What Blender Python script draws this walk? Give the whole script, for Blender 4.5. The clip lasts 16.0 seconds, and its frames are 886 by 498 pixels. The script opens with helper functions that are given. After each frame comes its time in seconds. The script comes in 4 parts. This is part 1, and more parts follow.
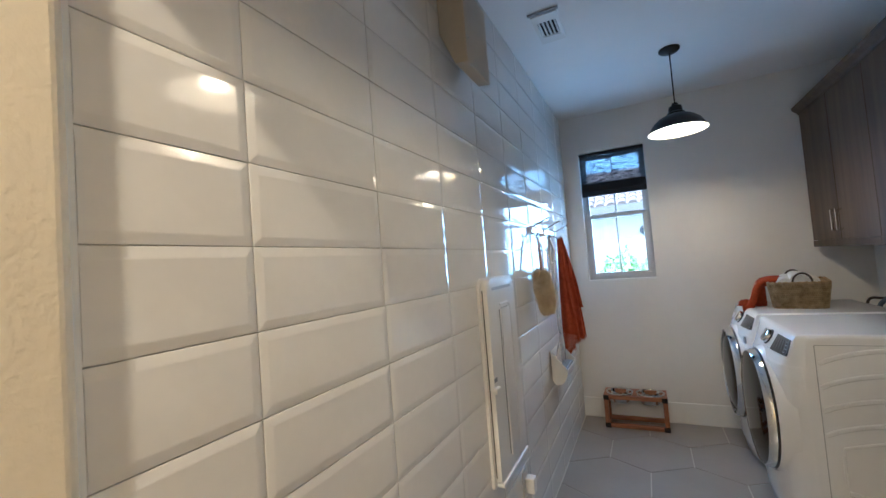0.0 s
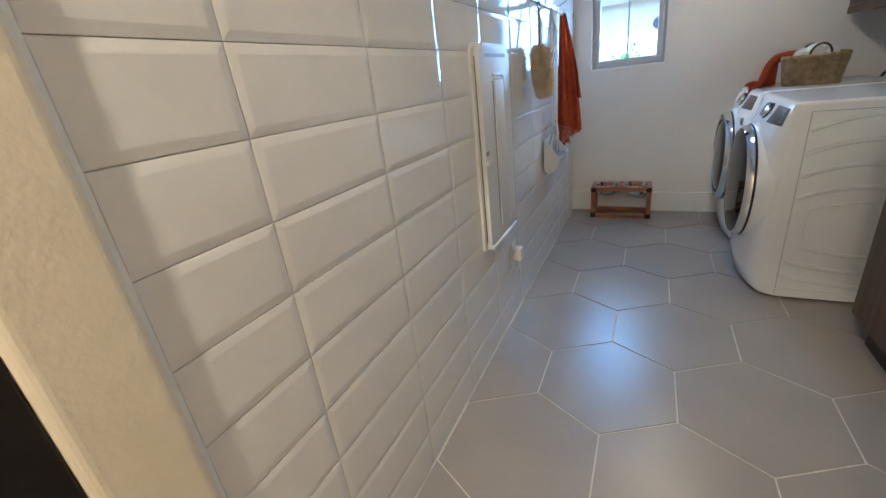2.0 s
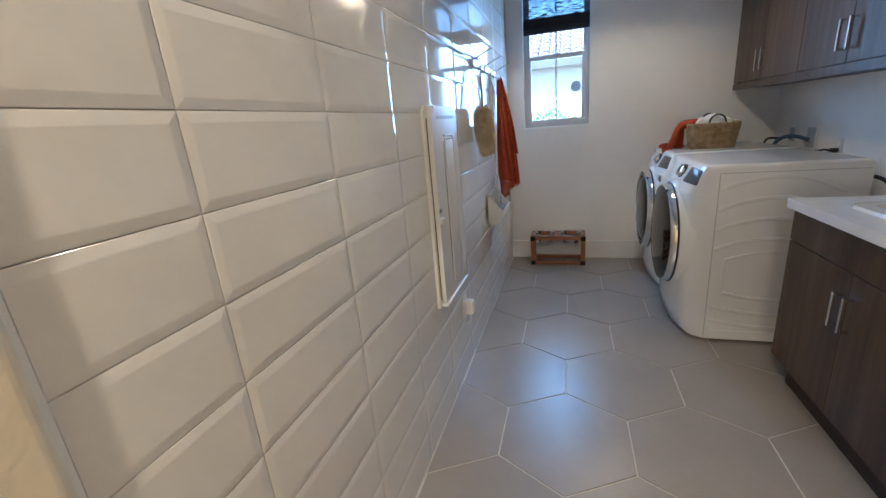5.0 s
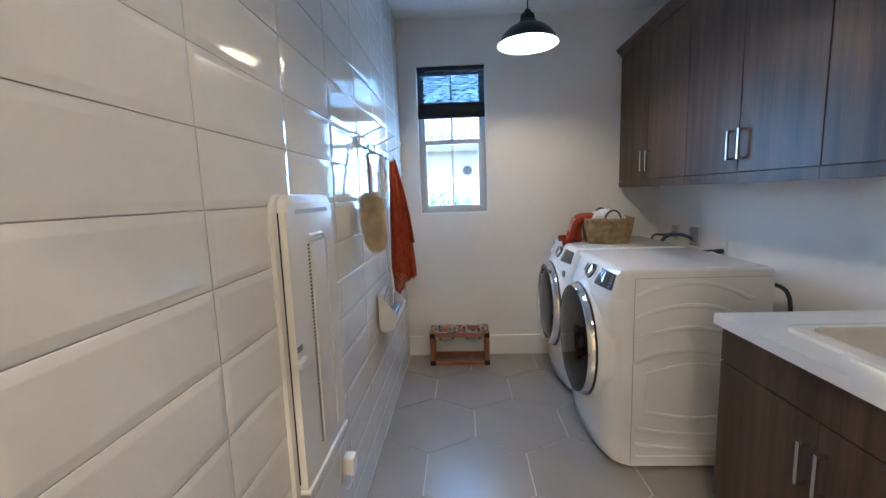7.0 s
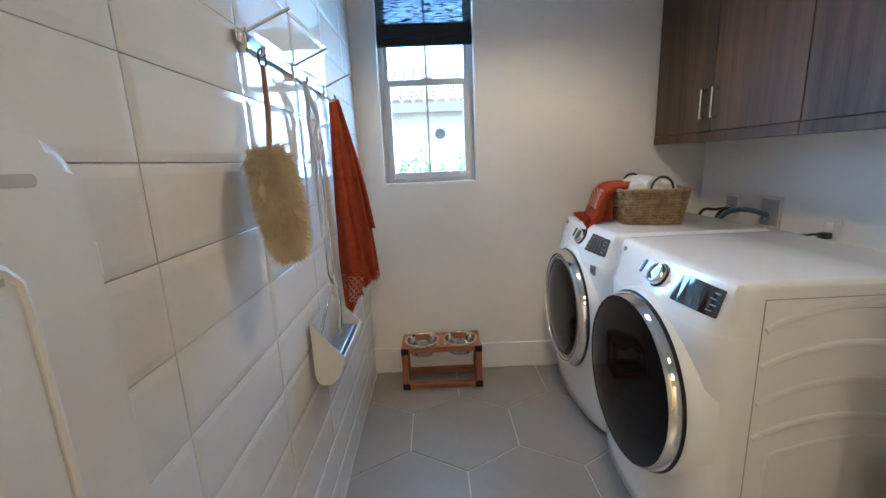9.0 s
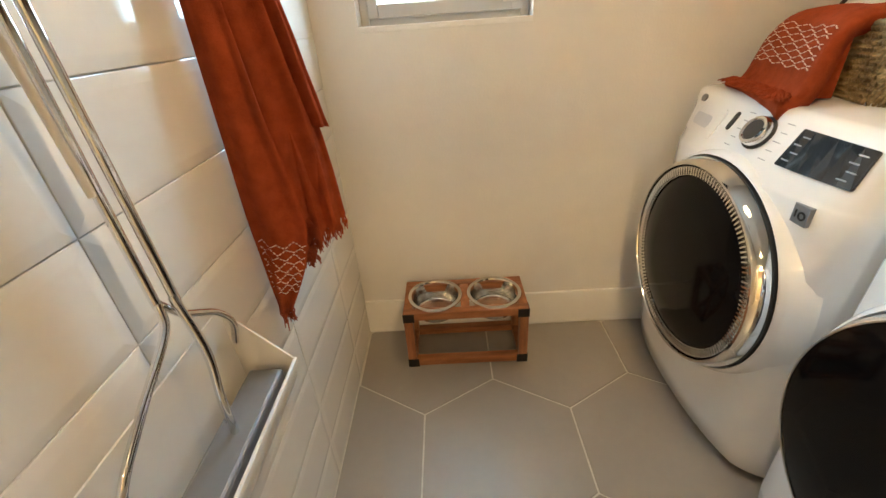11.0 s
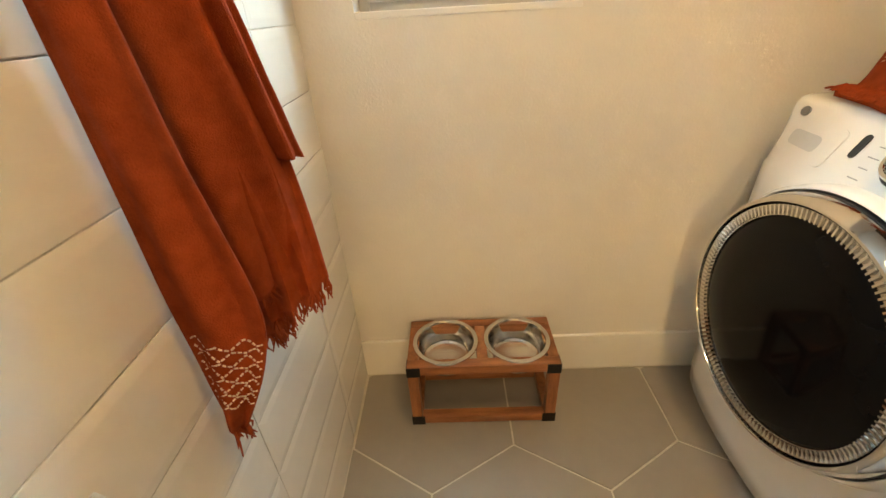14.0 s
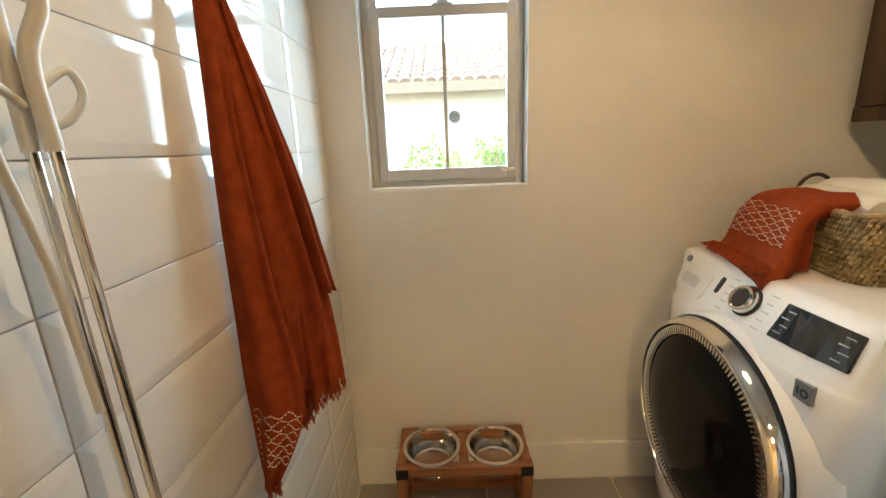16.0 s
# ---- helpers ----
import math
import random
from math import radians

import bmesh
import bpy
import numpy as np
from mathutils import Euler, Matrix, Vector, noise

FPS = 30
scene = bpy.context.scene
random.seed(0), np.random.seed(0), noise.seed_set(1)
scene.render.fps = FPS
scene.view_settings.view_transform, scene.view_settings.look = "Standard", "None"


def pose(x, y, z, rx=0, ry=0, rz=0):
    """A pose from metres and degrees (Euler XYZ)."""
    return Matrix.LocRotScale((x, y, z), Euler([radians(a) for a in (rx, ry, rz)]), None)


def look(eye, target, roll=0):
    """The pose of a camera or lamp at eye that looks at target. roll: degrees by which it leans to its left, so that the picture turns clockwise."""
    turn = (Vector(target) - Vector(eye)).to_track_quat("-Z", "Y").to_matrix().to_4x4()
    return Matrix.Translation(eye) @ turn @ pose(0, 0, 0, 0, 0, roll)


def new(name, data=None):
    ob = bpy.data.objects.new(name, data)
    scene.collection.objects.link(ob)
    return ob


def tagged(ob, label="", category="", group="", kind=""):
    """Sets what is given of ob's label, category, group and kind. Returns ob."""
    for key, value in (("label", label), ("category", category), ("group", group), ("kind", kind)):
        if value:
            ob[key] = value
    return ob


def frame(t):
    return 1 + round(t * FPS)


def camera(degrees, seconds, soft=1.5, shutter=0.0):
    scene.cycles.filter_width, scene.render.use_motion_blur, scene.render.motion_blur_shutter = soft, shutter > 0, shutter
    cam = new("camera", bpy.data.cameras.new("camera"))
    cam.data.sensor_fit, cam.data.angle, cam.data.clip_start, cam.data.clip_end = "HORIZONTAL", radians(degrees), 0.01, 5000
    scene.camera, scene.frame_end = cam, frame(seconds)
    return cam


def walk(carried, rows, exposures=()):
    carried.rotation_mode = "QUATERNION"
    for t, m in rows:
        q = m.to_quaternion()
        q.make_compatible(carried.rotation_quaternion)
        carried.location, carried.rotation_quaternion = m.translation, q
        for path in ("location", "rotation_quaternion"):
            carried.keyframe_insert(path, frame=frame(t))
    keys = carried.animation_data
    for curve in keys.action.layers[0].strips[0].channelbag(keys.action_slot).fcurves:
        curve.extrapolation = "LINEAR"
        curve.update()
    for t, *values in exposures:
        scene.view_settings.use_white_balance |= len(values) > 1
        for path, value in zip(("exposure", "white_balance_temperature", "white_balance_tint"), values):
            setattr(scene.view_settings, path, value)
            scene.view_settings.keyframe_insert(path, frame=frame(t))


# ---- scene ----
cam = camera(94.6, 16.0)
PATH = [
    (0, (0.273, 0.248, 1.447), (-0.61, 2.041, 1.537), -4.5),
    (0.5, (0.28, 0.244, 1.421), (-0.622, 2.022, 1.268), -4.6),
    (1, (0.278, 0.245, 1.364), (-0.627, 1.988, 0.987), -5.3),
    (1.5, (0.27, 0.244, 1.304), (-0.621, 1.94, 0.729), -6.2),
    (2, (0.267, 0.24, 1.257), (-0.599, 1.882, 0.513), -6.9),
    (2.5, (0.262, 0.234, 1.224), (-0.571, 1.834, 0.359), -7.2),
    (3, (0.261, 0.22, 1.2), (-0.542, 1.809, 0.289), -7.2),
    (3.2, (0.262, 0.218, 1.194), (-0.533, 1.811, 0.284), -7.2),
    (5.5, (0.153, 0.323, 1.332), (-0.332, 2.211, 0.885), -4.0),
    (6, (0.131, 0.45, 1.348), (-0.227, 2.387, 1.001), -3.0),
    (6.5, (0.15, 0.64, 1.373), (-0.06, 2.609, 1.089), -2.0),
    (7, (0.129, 0.795, 1.373), (0.033, 2.775, 1.11), -1.9),
    (7.5, (0.058, 0.997, 1.382), (0.063, 2.981, 1.126), -2.6),
    (8, (0.023, 1.19, 1.363), (0.038, 3.169, 1.073), -2.6),
    (8.5, (0.057, 1.45, 1.355), (0.065, 3.424, 1.034), -2.8),
    (9, (0.078, 1.708, 1.342), (0.113, 3.663, 0.924), -2.4),
    (9.5, (0.059, 2.006, 1.302), (0.113, 3.923, 0.735), -2.7),
    (9.7, (0.057, 2.106, 1.28), (0.1, 3.997, 0.629), -3.2),
    (11.8, (0.037, 2.989, 1.216), (-0.034, 4.641, 0.091), -4.0),
    (12, (0.025, 3.022, 1.207), (-0.036, 4.649, 0.046), -3.7),
    (12.5, (0.028, 3.059, 1.207), (-0.046, 4.667, 0.02), -3.7),
    (13, (0.025, 3.063, 1.204), (-0.046, 4.685, 0.036), -3.6),
    (13.5, (0.02, 3.058, 1.204), (-0.043, 4.717, 0.09), -3.5),
    (14, (0.015, 3.055, 1.226), (-0.048, 4.774, 0.206), -3.4),
    (14.5, (0.009, 3.041, 1.259), (-0.05, 4.832, 0.37), -3.0),
    (15, (0.025, 2.975, 1.284), (-0.047, 4.831, 0.543), -2.7),
    (15.5, (0.034, 2.865, 1.313), (-0.052, 4.772, 0.717), -2.5),
    (16, (0.055, 2.752, 1.354), (0.032, 4.694, 0.876), -2.3),
]
EXPOSURES = [(0.0, 3.36, 4420, 1), (1.5, 3.35, 4350, 1), (3.0, 3.64, 4220, 1), (5.5, 3.3, 4400, 3), (6.5, 3.47, 4430, 3), (9.0, 3.56, 4650, 1), (9.7, 3.55, 5000, 1), (12.0, 4.3, 7250, -1), (14.5, 4.0, 7400, -1), (16.0, 3.52, 6850, 0)]
walk(cam, [(t, look(eye, target, roll)) for t, eye, target, roll in PATH], EXPOSURES)

# ---- world, sun, lamps ----
world = bpy.data.worlds.new("sky")
scene.world = world
world.use_nodes = True
wn = world.node_tree.nodes
sky = wn.new("ShaderNodeTexSky")
sky.sky_type, sky.sun_disc = "NISHITA", False
sky.sun_elevation, sky.sun_rotation = radians(52), radians(205)
world.node_tree.links.new(sky.outputs[0], wn["Background"].inputs[0])
wn["Background"].inputs[1].default_value = 0.15
sun = new("sun", bpy.data.lights.new("sun", "SUN"))
sun.data.energy, sun.data.angle, sun.data.color = 2.7, radians(0.5), (1, 0.95, 0.88)
sun.matrix_world = look((-6, -12, 20), (0, 0, 0))


def point_lamp(name, place, watts, radius, colour):
    lamp = new(name, bpy.data.lights.new(name, "POINT"))
    lamp.data.energy, lamp.data.shadow_soft_size, lamp.data.color = watts, radius, colour
    lamp.location = place
    return lamp


LAMP = (0.527, 3.26, 2.2)
LAMP2 = (0.515, 1.31, 2.2)
for spot in (LAMP, LAMP2):
    point_lamp("pendant_light", (spot[0], spot[1], spot[2] + 0.075), 1.45 if spot is LAMP else 0.66, 0.045, (1, 0.61, 0.29))
hall = new("unseen_hall_light", bpy.data.lights.new("unseen_hall_light", "SPOT"))
hall.data.energy, hall.data.shadow_soft_size, hall.data.color = 13.5, 0.03, (1, 0.64, 0.33)
hall.data.spot_size, hall.data.spot_blend = radians(150), 0.4
hall.matrix_world = look((-0.12, -0.32, 2.70), (-0.12, -0.3199, 0))
# added fill deeper in the hall; no second lamp is known there
hall_fill = new("unseen_hall_light", hall.data.copy())
hall_fill.data.energy, hall_fill.data.shadow_soft_size = 10, 0.08
hall_fill.matrix_world = look((0.14, -1.25, 2.70), (0.12, -0.6, 0))
# sky light in the window's opening
daylight = new("window_daylight", bpy.data.lights.new("window_daylight", "AREA"))
daylight.data.shape, daylight.data.size, daylight.data.size_y = "RECTANGLE", 0.52, 1.10
daylight.data.energy, daylight.data.color = 2.2, (0.56, 0.77, 1)
daylight.matrix_world = look((0.066, 4.338, 1.80), (0.066, 3.2, 1.80))


# ---- materials ----
def mat(name, colour, rough=0.5, metal=0.0, vary=0.08, scale=6.0, bump=0.0, bump_scale=200.0, coat=0.0, stretch=(1, 1, 1), each=0.0, colour2=None, spec=0.5, rvary=0.0):
    m = bpy.data.materials.new(name)
    m.use_nodes = True
    t = m.node_tree
    n, ln = t.nodes, t.links
    b = n["Principled BSDF"]
    b.inputs["Roughness"].default_value = rough
    b.inputs["Metallic"].default_value = metal
    b.inputs["Coat Weight"].default_value = coat
    b.inputs["Coat Roughness"].default_value = 0.05
    b.inputs["Specular IOR Level"].default_value = spec
    co = n.new("ShaderNodeTexCoord")
    mp = n.new("ShaderNodeMapping")
    mp.inputs["Scale"].default_value = stretch
    ln.new(co.outputs["Object"], mp.inputs["Vector"])
    n1 = n.new("ShaderNodeTexNoise")
    n1.inputs["Scale"].default_value, n1.inputs["Detail"].default_value = scale, 6
    n2 = n.new("ShaderNodeTexNoise")
    n2.inputs["Scale"].default_value, n2.inputs["Detail"].default_value = scale * 9, 3
    ln.new(mp.outputs[0], n1.inputs["Vector"])
    ln.new(mp.outputs[0], n2.inputs["Vector"])
    mx = n.new("ShaderNodeMath")
    mx.operation = "MULTIPLY_ADD"
    mx.inputs[1].default_value = 0.35
    ln.new(n2.outputs[0], mx.inputs[0])
    ln.new(n1.outputs[0], mx.inputs[2])
    fac = mx.outputs[0]
    if each:
        info = n.new("ShaderNodeObjectInfo")
        ad = n.new("ShaderNodeMath")
        ad.operation = "MULTIPLY_ADD"
        ad.inputs[1].default_value = each
        ln.new(info.outputs["Random"], ad.inputs[0])
        ln.new(fac, ad.inputs[2])
        fac = ad.outputs[0]
    ramp = n.new("ShaderNodeValToRGB")
    lo = colour if colour2 else [c * (1 - vary) for c in colour]
    hi = colour2 if colour2 else [min(1, c * (1 + vary)) for c in colour]
    ramp.color_ramp.elements[0].position, ramp.color_ramp.elements[1].position = 0.45, 0.95
    ramp.color_ramp.elements[0].color = (*lo, 1)
    ramp.color_ramp.elements[1].color = (*hi, 1)
    ln.new(fac, ramp.inputs[0])
    ln.new(ramp.outputs[0], b.inputs["Base Color"])
    if rvary:
        rr = n.new("ShaderNodeMapRange")
        rr.inputs["From Min"].default_value, rr.inputs["From Max"].default_value = 0.35, 0.65
        rr.inputs["To Min"].default_value, rr.inputs["To Max"].default_value = rough - rvary, rough + rvary
        ln.new(n1.outputs[0], rr.inputs["Value"])
        ln.new(rr.outputs[0], b.inputs["Roughness"])
    if bump:
        nb = n.new("ShaderNodeTexNoise")
        nb.inputs["Scale"].default_value, nb.inputs["Detail"].default_value = bump_scale, 3
        ln.new(mp.outputs[0], nb.inputs["Vector"])
        bu = n.new("ShaderNodeBump")
        bu.inputs["Strength"].default_value, bu.inputs["Distance"].default_value = bump, 0.002
        ln.new(nb.outputs[0], bu.inputs["Height"])
        ln.new(bu.outputs[0], b.inputs["Normal"])
    return m


def glass(name, tint, rough=0.0):
    m = bpy.data.materials.new(name)
    m.use_nodes = True
    t = m.node_tree
    n, ln = t.nodes, t.links
    n.remove(n["Principled BSDF"])
    tr, gl, mix, fr = n.new("ShaderNodeBsdfTransparent"), n.new("ShaderNodeBsdfGlossy"), n.new("ShaderNodeMixShader"), n.new("ShaderNodeFresnel")
    tr.inputs[0].default_value = (*tint, 1)
    gl.inputs["Roughness"].default_value = rough
    ln.new(fr.outputs[0], mix.inputs[0])
    ln.new(tr.outputs[0], mix.inputs[1])
    ln.new(gl.outputs[0], mix.inputs[2])
    ln.new(mix.outputs[0], n["Material Output"].inputs[0])
    return m


def glow(name, colour, strength):
    m = bpy.data.materials.new(name)
    m.use_nodes = True
    b = m.node_tree.nodes["Principled BSDF"]
    b.inputs["Base Color"].default_value = (*colour, 1)
    b.inputs["Emission Color"].default_value = (*colour, 1)
    b.inputs["Emission Strength"].default_value = strength
    return m


M_WALL = mat("wall_paint", (0.76, 0.74, 0.70), 0.75, vary=0.03, scale=2, bump=0.35, bump_scale=160)
M_HALL = mat("hall_paint", (0.74, 0.66, 0.49), 0.7, vary=0.05, scale=3, bump=0.45, bump_scale=110)
M_CEIL = mat("ceiling_paint", (0.80, 0.79, 0.77), 0.85, vary=0.02, scale=2, bump=0.5, bump_scale=120)
M_TRIM = mat("trim_paint", (0.80, 0.79, 0.76), 0.35, vary=0.03, scale=4)
M_TILE = mat("glazed_tile", (0.76, 0.74, 0.70), 0.07, vary=0.03, scale=5, bump=0.06, bump_scale=7, each=0.1, spec=0.6)
M_GROUT = mat("wall_grout", (0.58, 0.55, 0.49), 0.9, vary=0.15, scale=30, bump=0.4, bump_scale=500)
M_FLOOR = mat("porcelain_floor", (0.29, 0.263, 0.232), 0.31, vary=0.06, scale=3.5, bump=0.05, bump_scale=60, each=0.10, spec=0.75)
M_FGROUT = mat("floor_grout", (0.62, 0.59, 0.53), 0.9, vary=0.12, scale=25, bump=0.3, bump_scale=500)
M_WOOD = mat("dark_laminate", (0.026, 0.0150, 0.0090), 0.38, colour2=(0.108, 0.066, 0.036), scale=3.4, stretch=(5, 5, 0.22), bump=0.08, bump_scale=60, spec=0.35)
M_WOODI = mat("dark_laminate_core", (0.03, 0.02, 0.017), 0.5)
M_FEED = mat("stained_pine", (0.16, 0.055, 0.02), 0.42, colour2=(0.42, 0.17, 0.07), scale=7, stretch=(0.8, 6, 6), bump=0.2, bump_scale=80)
M_FEEDV = mat("stained_pine_upright", (0.16, 0.055, 0.02), 0.42, colour2=(0.42, 0.17, 0.07), scale=7, stretch=(6, 6, 0.8), bump=0.2, bump_scale=80)
M_STEEL = mat("stainless_steel", (0.72, 0.71, 0.69), 0.14, 1.0, vary=0.04, scale=20)
M_CHROME = mat("chrome", (0.80, 0.80, 0.80), 0.07, 1.0, vary=0.02, scale=10)
M_NICKEL = mat("brushed_nickel", (0.68, 0.67, 0.65), 0.24, 1.0, vary=0.05, scale=40)
M_BLACK = mat("black_metal", (0.020, 0.018, 0.017), 0.4, 0.6, vary=0.3, scale=15)
M_ENAMEL = mat("white_enamel", (0.84, 0.84, 0.84), 0.16, vary=0.02, scale=3, coat=0.4)
M_PLASTIC = mat("white_plastic", (0.71, 0.69, 0.65), 0.32, vary=0.03, scale=6, bump=0.05, bump_scale=300)
M_DARKPL = mat("black_plastic", (0.018, 0.018, 0.02), 0.3, vary=0.2, scale=10)
M_DOORGL = mat("smoked_door_glass", (0.005, 0.0045, 0.0045), 0.08, vary=0.25, scale=4, spec=0.13)
M_DRUM = mat("drum_shade", (0.006, 0.006, 0.006), 0.25, vary=0.3, scale=6)
M_SCREEN = mat("display_glass", (0.02, 0.024, 0.03), 0.06, vary=0.2, scale=5, coat=0.8)
M_GREY = mat("grey_print", (0.35, 0.36, 0.38), 0.5)
# grey that paints soft shade into the hatch's slots
M_SLOT_SHADE = mat("slot_shade_grey", (0.46, 0.45, 0.43), 0.5, vary=0.05, scale=8)
M_BADGE = mat("grey_badge", (0.22, 0.23, 0.25), 0.35, 0.4)
M_BOWL = mat("brushed_steel", (0.72, 0.71, 0.69), 0.15, 1.0, vary=0.05, scale=30)
M_COUNTER = mat("white_quartz", (0.82, 0.81, 0.79), 0.14, vary=0.04, scale=14, coat=0.2)
M_SINK = mat("sink_porcelain", (0.80, 0.76, 0.68), 0.10, vary=0.02, scale=5, coat=0.5)
M_RED = mat("terracotta_cotton", (0.26, 0.045, 0.015), 0.95, colour2=(0.38, 0.069, 0.024), scale=36, bump=1.0, bump_scale=520, spec=0.1)
M_THREAD = mat("cream_thread", (0.78, 0.60, 0.50), 0.9, vary=0.1, scale=40)
M_TOWEL = mat("white_cotton", (0.80, 0.77, 0.71), 0.95, vary=0.08, scale=20, bump=1.0, bump_scale=350, spec=0.1)
M_STRAW = mat("seagrass", (0.19, 0.12, 0.05), 0.75, colour2=(0.50, 0.37, 0.19), scale=30, bump=0.5, bump_scale=250)
M_LEATHER = mat("dark_leather", (0.035, 0.022, 0.016), 0.5, vary=0.2, scale=20)
M_WOOL = mat("lambswool", (0.58, 0.45, 0.26), 0.95, colour2=(0.90, 0.79, 0.58), scale=18, spec=0.1)
M_STICK = mat("bamboo_stick", (0.33, 0.17, 0.07), 0.5, vary=0.25, scale=12, stretch=(1, 1, 0.2))
M_VINYL = mat("window_vinyl", (0.50, 0.50, 0.49), 0.4, vary=0.03, scale=5)
M_SHADE = mat("woven_shade_dark", (0.022, 0.021, 0.022), 0.9, vary=0.3, scale=40, stretch=(1, 1, 8))
M_HOSE = mat("blue_hose", (0.05, 0.09, 0.15), 0.45, vary=0.15, scale=20)
# near-black that paints the shade inside vent, slots and hatch opening
M_HOLE_SHADE = mat("hole_shade", (0.01, 0.01, 0.01), 0.9)
M_STUCCO = mat("stucco", (0.34, 0.32, 0.28), 0.9, vary=0.06, scale=3, bump=0.6, bump_scale=60)
M_ROOF = mat("clay_roof_tile", (0.07, 0.05, 0.04), 0.85, colour2=(0.16, 0.12, 0.10), scale=4, each=0.3)
M_FASCIA = mat("fascia_paint", (0.08, 0.07, 0.055), 0.7, vary=0.05)
M_LEAF = mat("hedge_leaf", (0.04, 0.12, 0.015), 0.55, colour2=(0.10, 0.22, 0.035), scale=3)
M_GROUND = mat("gravel_ground", (0.42, 0.37, 0.30), 0.95, vary=0.2, scale=3, bump=0.8, bump_scale=40)
M_TAN = mat("tan_case", (0.50, 0.43, 0.32), 0.5, vary=0.05, scale=8)
M_PANE = glass("window_glass", (0.97, 0.98, 0.98))
M_BULB = glow("bulb_glow", (1.0, 0.70, 0.40), 8)
M_SHADEIN = mat("white_shade_lining", (0.86, 0.84, 0.80), 0.4, vary=0.02)


def sheer(name):
    """Open weave: threads with gaps between them."""
    m = bpy.data.materials.new(name)
    m.use_nodes = True
    t = m.node_tree
    n, ln = t.nodes, t.links
    b = n["Principled BSDF"]
    b.inputs["Base Color"].default_value = (0.05, 0.055, 0.065, 1)
    b.inputs["Roughness"].default_value = 0.9
    co, mp, no = n.new("ShaderNodeTexCoord"), n.new("ShaderNodeMapping"), n.new("ShaderNodeTexNoise")
    mp.inputs["Scale"].default_value = (0.6, 1, 9)
    no.inputs["Scale"].default_value, no.inputs["Detail"].default_value = 26, 4
    ln.new(co.outputs["Object"], mp.inputs[0])
    ln.new(mp.outputs[0], no.inputs["Vector"])
    mr = n.new("ShaderNodeMapRange")
    mr.inputs["From Min"].default_value, mr.inputs["From Max"].default_value = 0.35, 0.65
    mr.inputs["To Min"].default_value, mr.inputs["To Max"].default_value = 0.45, 0.95
    ln.new(no.outputs[0], mr.inputs["Value"])
    tr, mix = n.new("ShaderNodeBsdfTransparent"), n.new("ShaderNodeMixShader")
    ln.new(mr.outputs[0], mix.inputs[0])
    ln.new(tr.outputs[0], mix.inputs[1])
    ln.new(b.outputs[0], mix.inputs[2])
    ln.new(mix.outputs[0], n["Material Output"].inputs[0])
    return m


M_SHEER = sheer("woven_shade_sheer")


# ---- shape helpers ----
def part(name, bm, material, parent=None, label="", smooth=False):
    me = bpy.data.meshes.new(name)
    bmesh.ops.recalc_face_normals(bm, faces=bm.faces)
    bm.to_mesh(me)
    bm.free()
    me.materials.append(material)
    if smooth:
        me.shade_smooth()
        me.set_sharp_from_angle(angle=radians(38))
    ob = new(name, me)
    ob.parent = parent
    if label:
        tagged(ob, label)
    return ob


def thing(name, label, category, place=(0, 0, 0), group="", kind=""):
    ob = new(name)
    ob.empty_display_size = 0.1
    ob.location = place
    return tagged(ob, label, category, group, kind)


def mesh(name, verts, faces, material, parent=None, smooth=False):
    me = bpy.data.meshes.new(name)
    me.from_pydata(verts, [], faces)
    me.materials.append(material)
    if smooth:
        me.shade_smooth()
    ob = new(name, me)
    ob.parent = parent
    return ob


def box(x0, x1, y0, y1, z0, z1, bevel=0.0, bm=None, seg=2):
    b = bmesh.new()
    m = Matrix.Translation(((x0 + x1) / 2, (y0 + y1) / 2, (z0 + z1) / 2)) @ Matrix.Diagonal((abs(x1 - x0), abs(y1 - y0), abs(z1 - z0), 1))
    bmesh.ops.create_cube(b, size=1, matrix=m)
    if bevel:
        bmesh.ops.bevel(b, geom=b.edges[:], offset=bevel, segments=seg, profile=0.5, affect="EDGES")
    return merge(bm, b)


def merge(bm, b):
    if bm is None:
        return b
    me = bpy.data.meshes.new("tmp")
    b.to_mesh(me)
    b.free()
    bm.from_mesh(me)
    bpy.data.meshes.remove(me)
    return bm


def lathe(profile, m=Matrix(), steps=48, bm=None, close=False):
    """Turns (radius, height) pairs about the z axis of m."""
    b = bmesh.new()
    rings = []
    for r, h in profile:
        if r < 1e-6:
            rings.append([b.verts.new(m @ Vector((0, 0, h)))])
        else:
            rings.append([b.verts.new(m @ Vector((r * math.cos(a), r * math.sin(a), h))) for a in np.linspace(0, 2 * math.pi, steps, endpoint=False)])
    pairs = list(zip(rings, rings[1:])) + ([(rings[-1], rings[0])] if close else [])
    for a, c in pairs:
        for i in range(steps):
            j = (i + 1) % steps
            if len(a) == 1 and len(c) == 1:
                continue
            if len(a) == 1:
                b.faces.new((a[0], c[i], c[j]))
            elif len(c) == 1:
                b.faces.new((a[i], a[j], c[0]))
            else:
                b.faces.new((a[i], a[j], c[j], c[i]))
    return merge(bm, b)


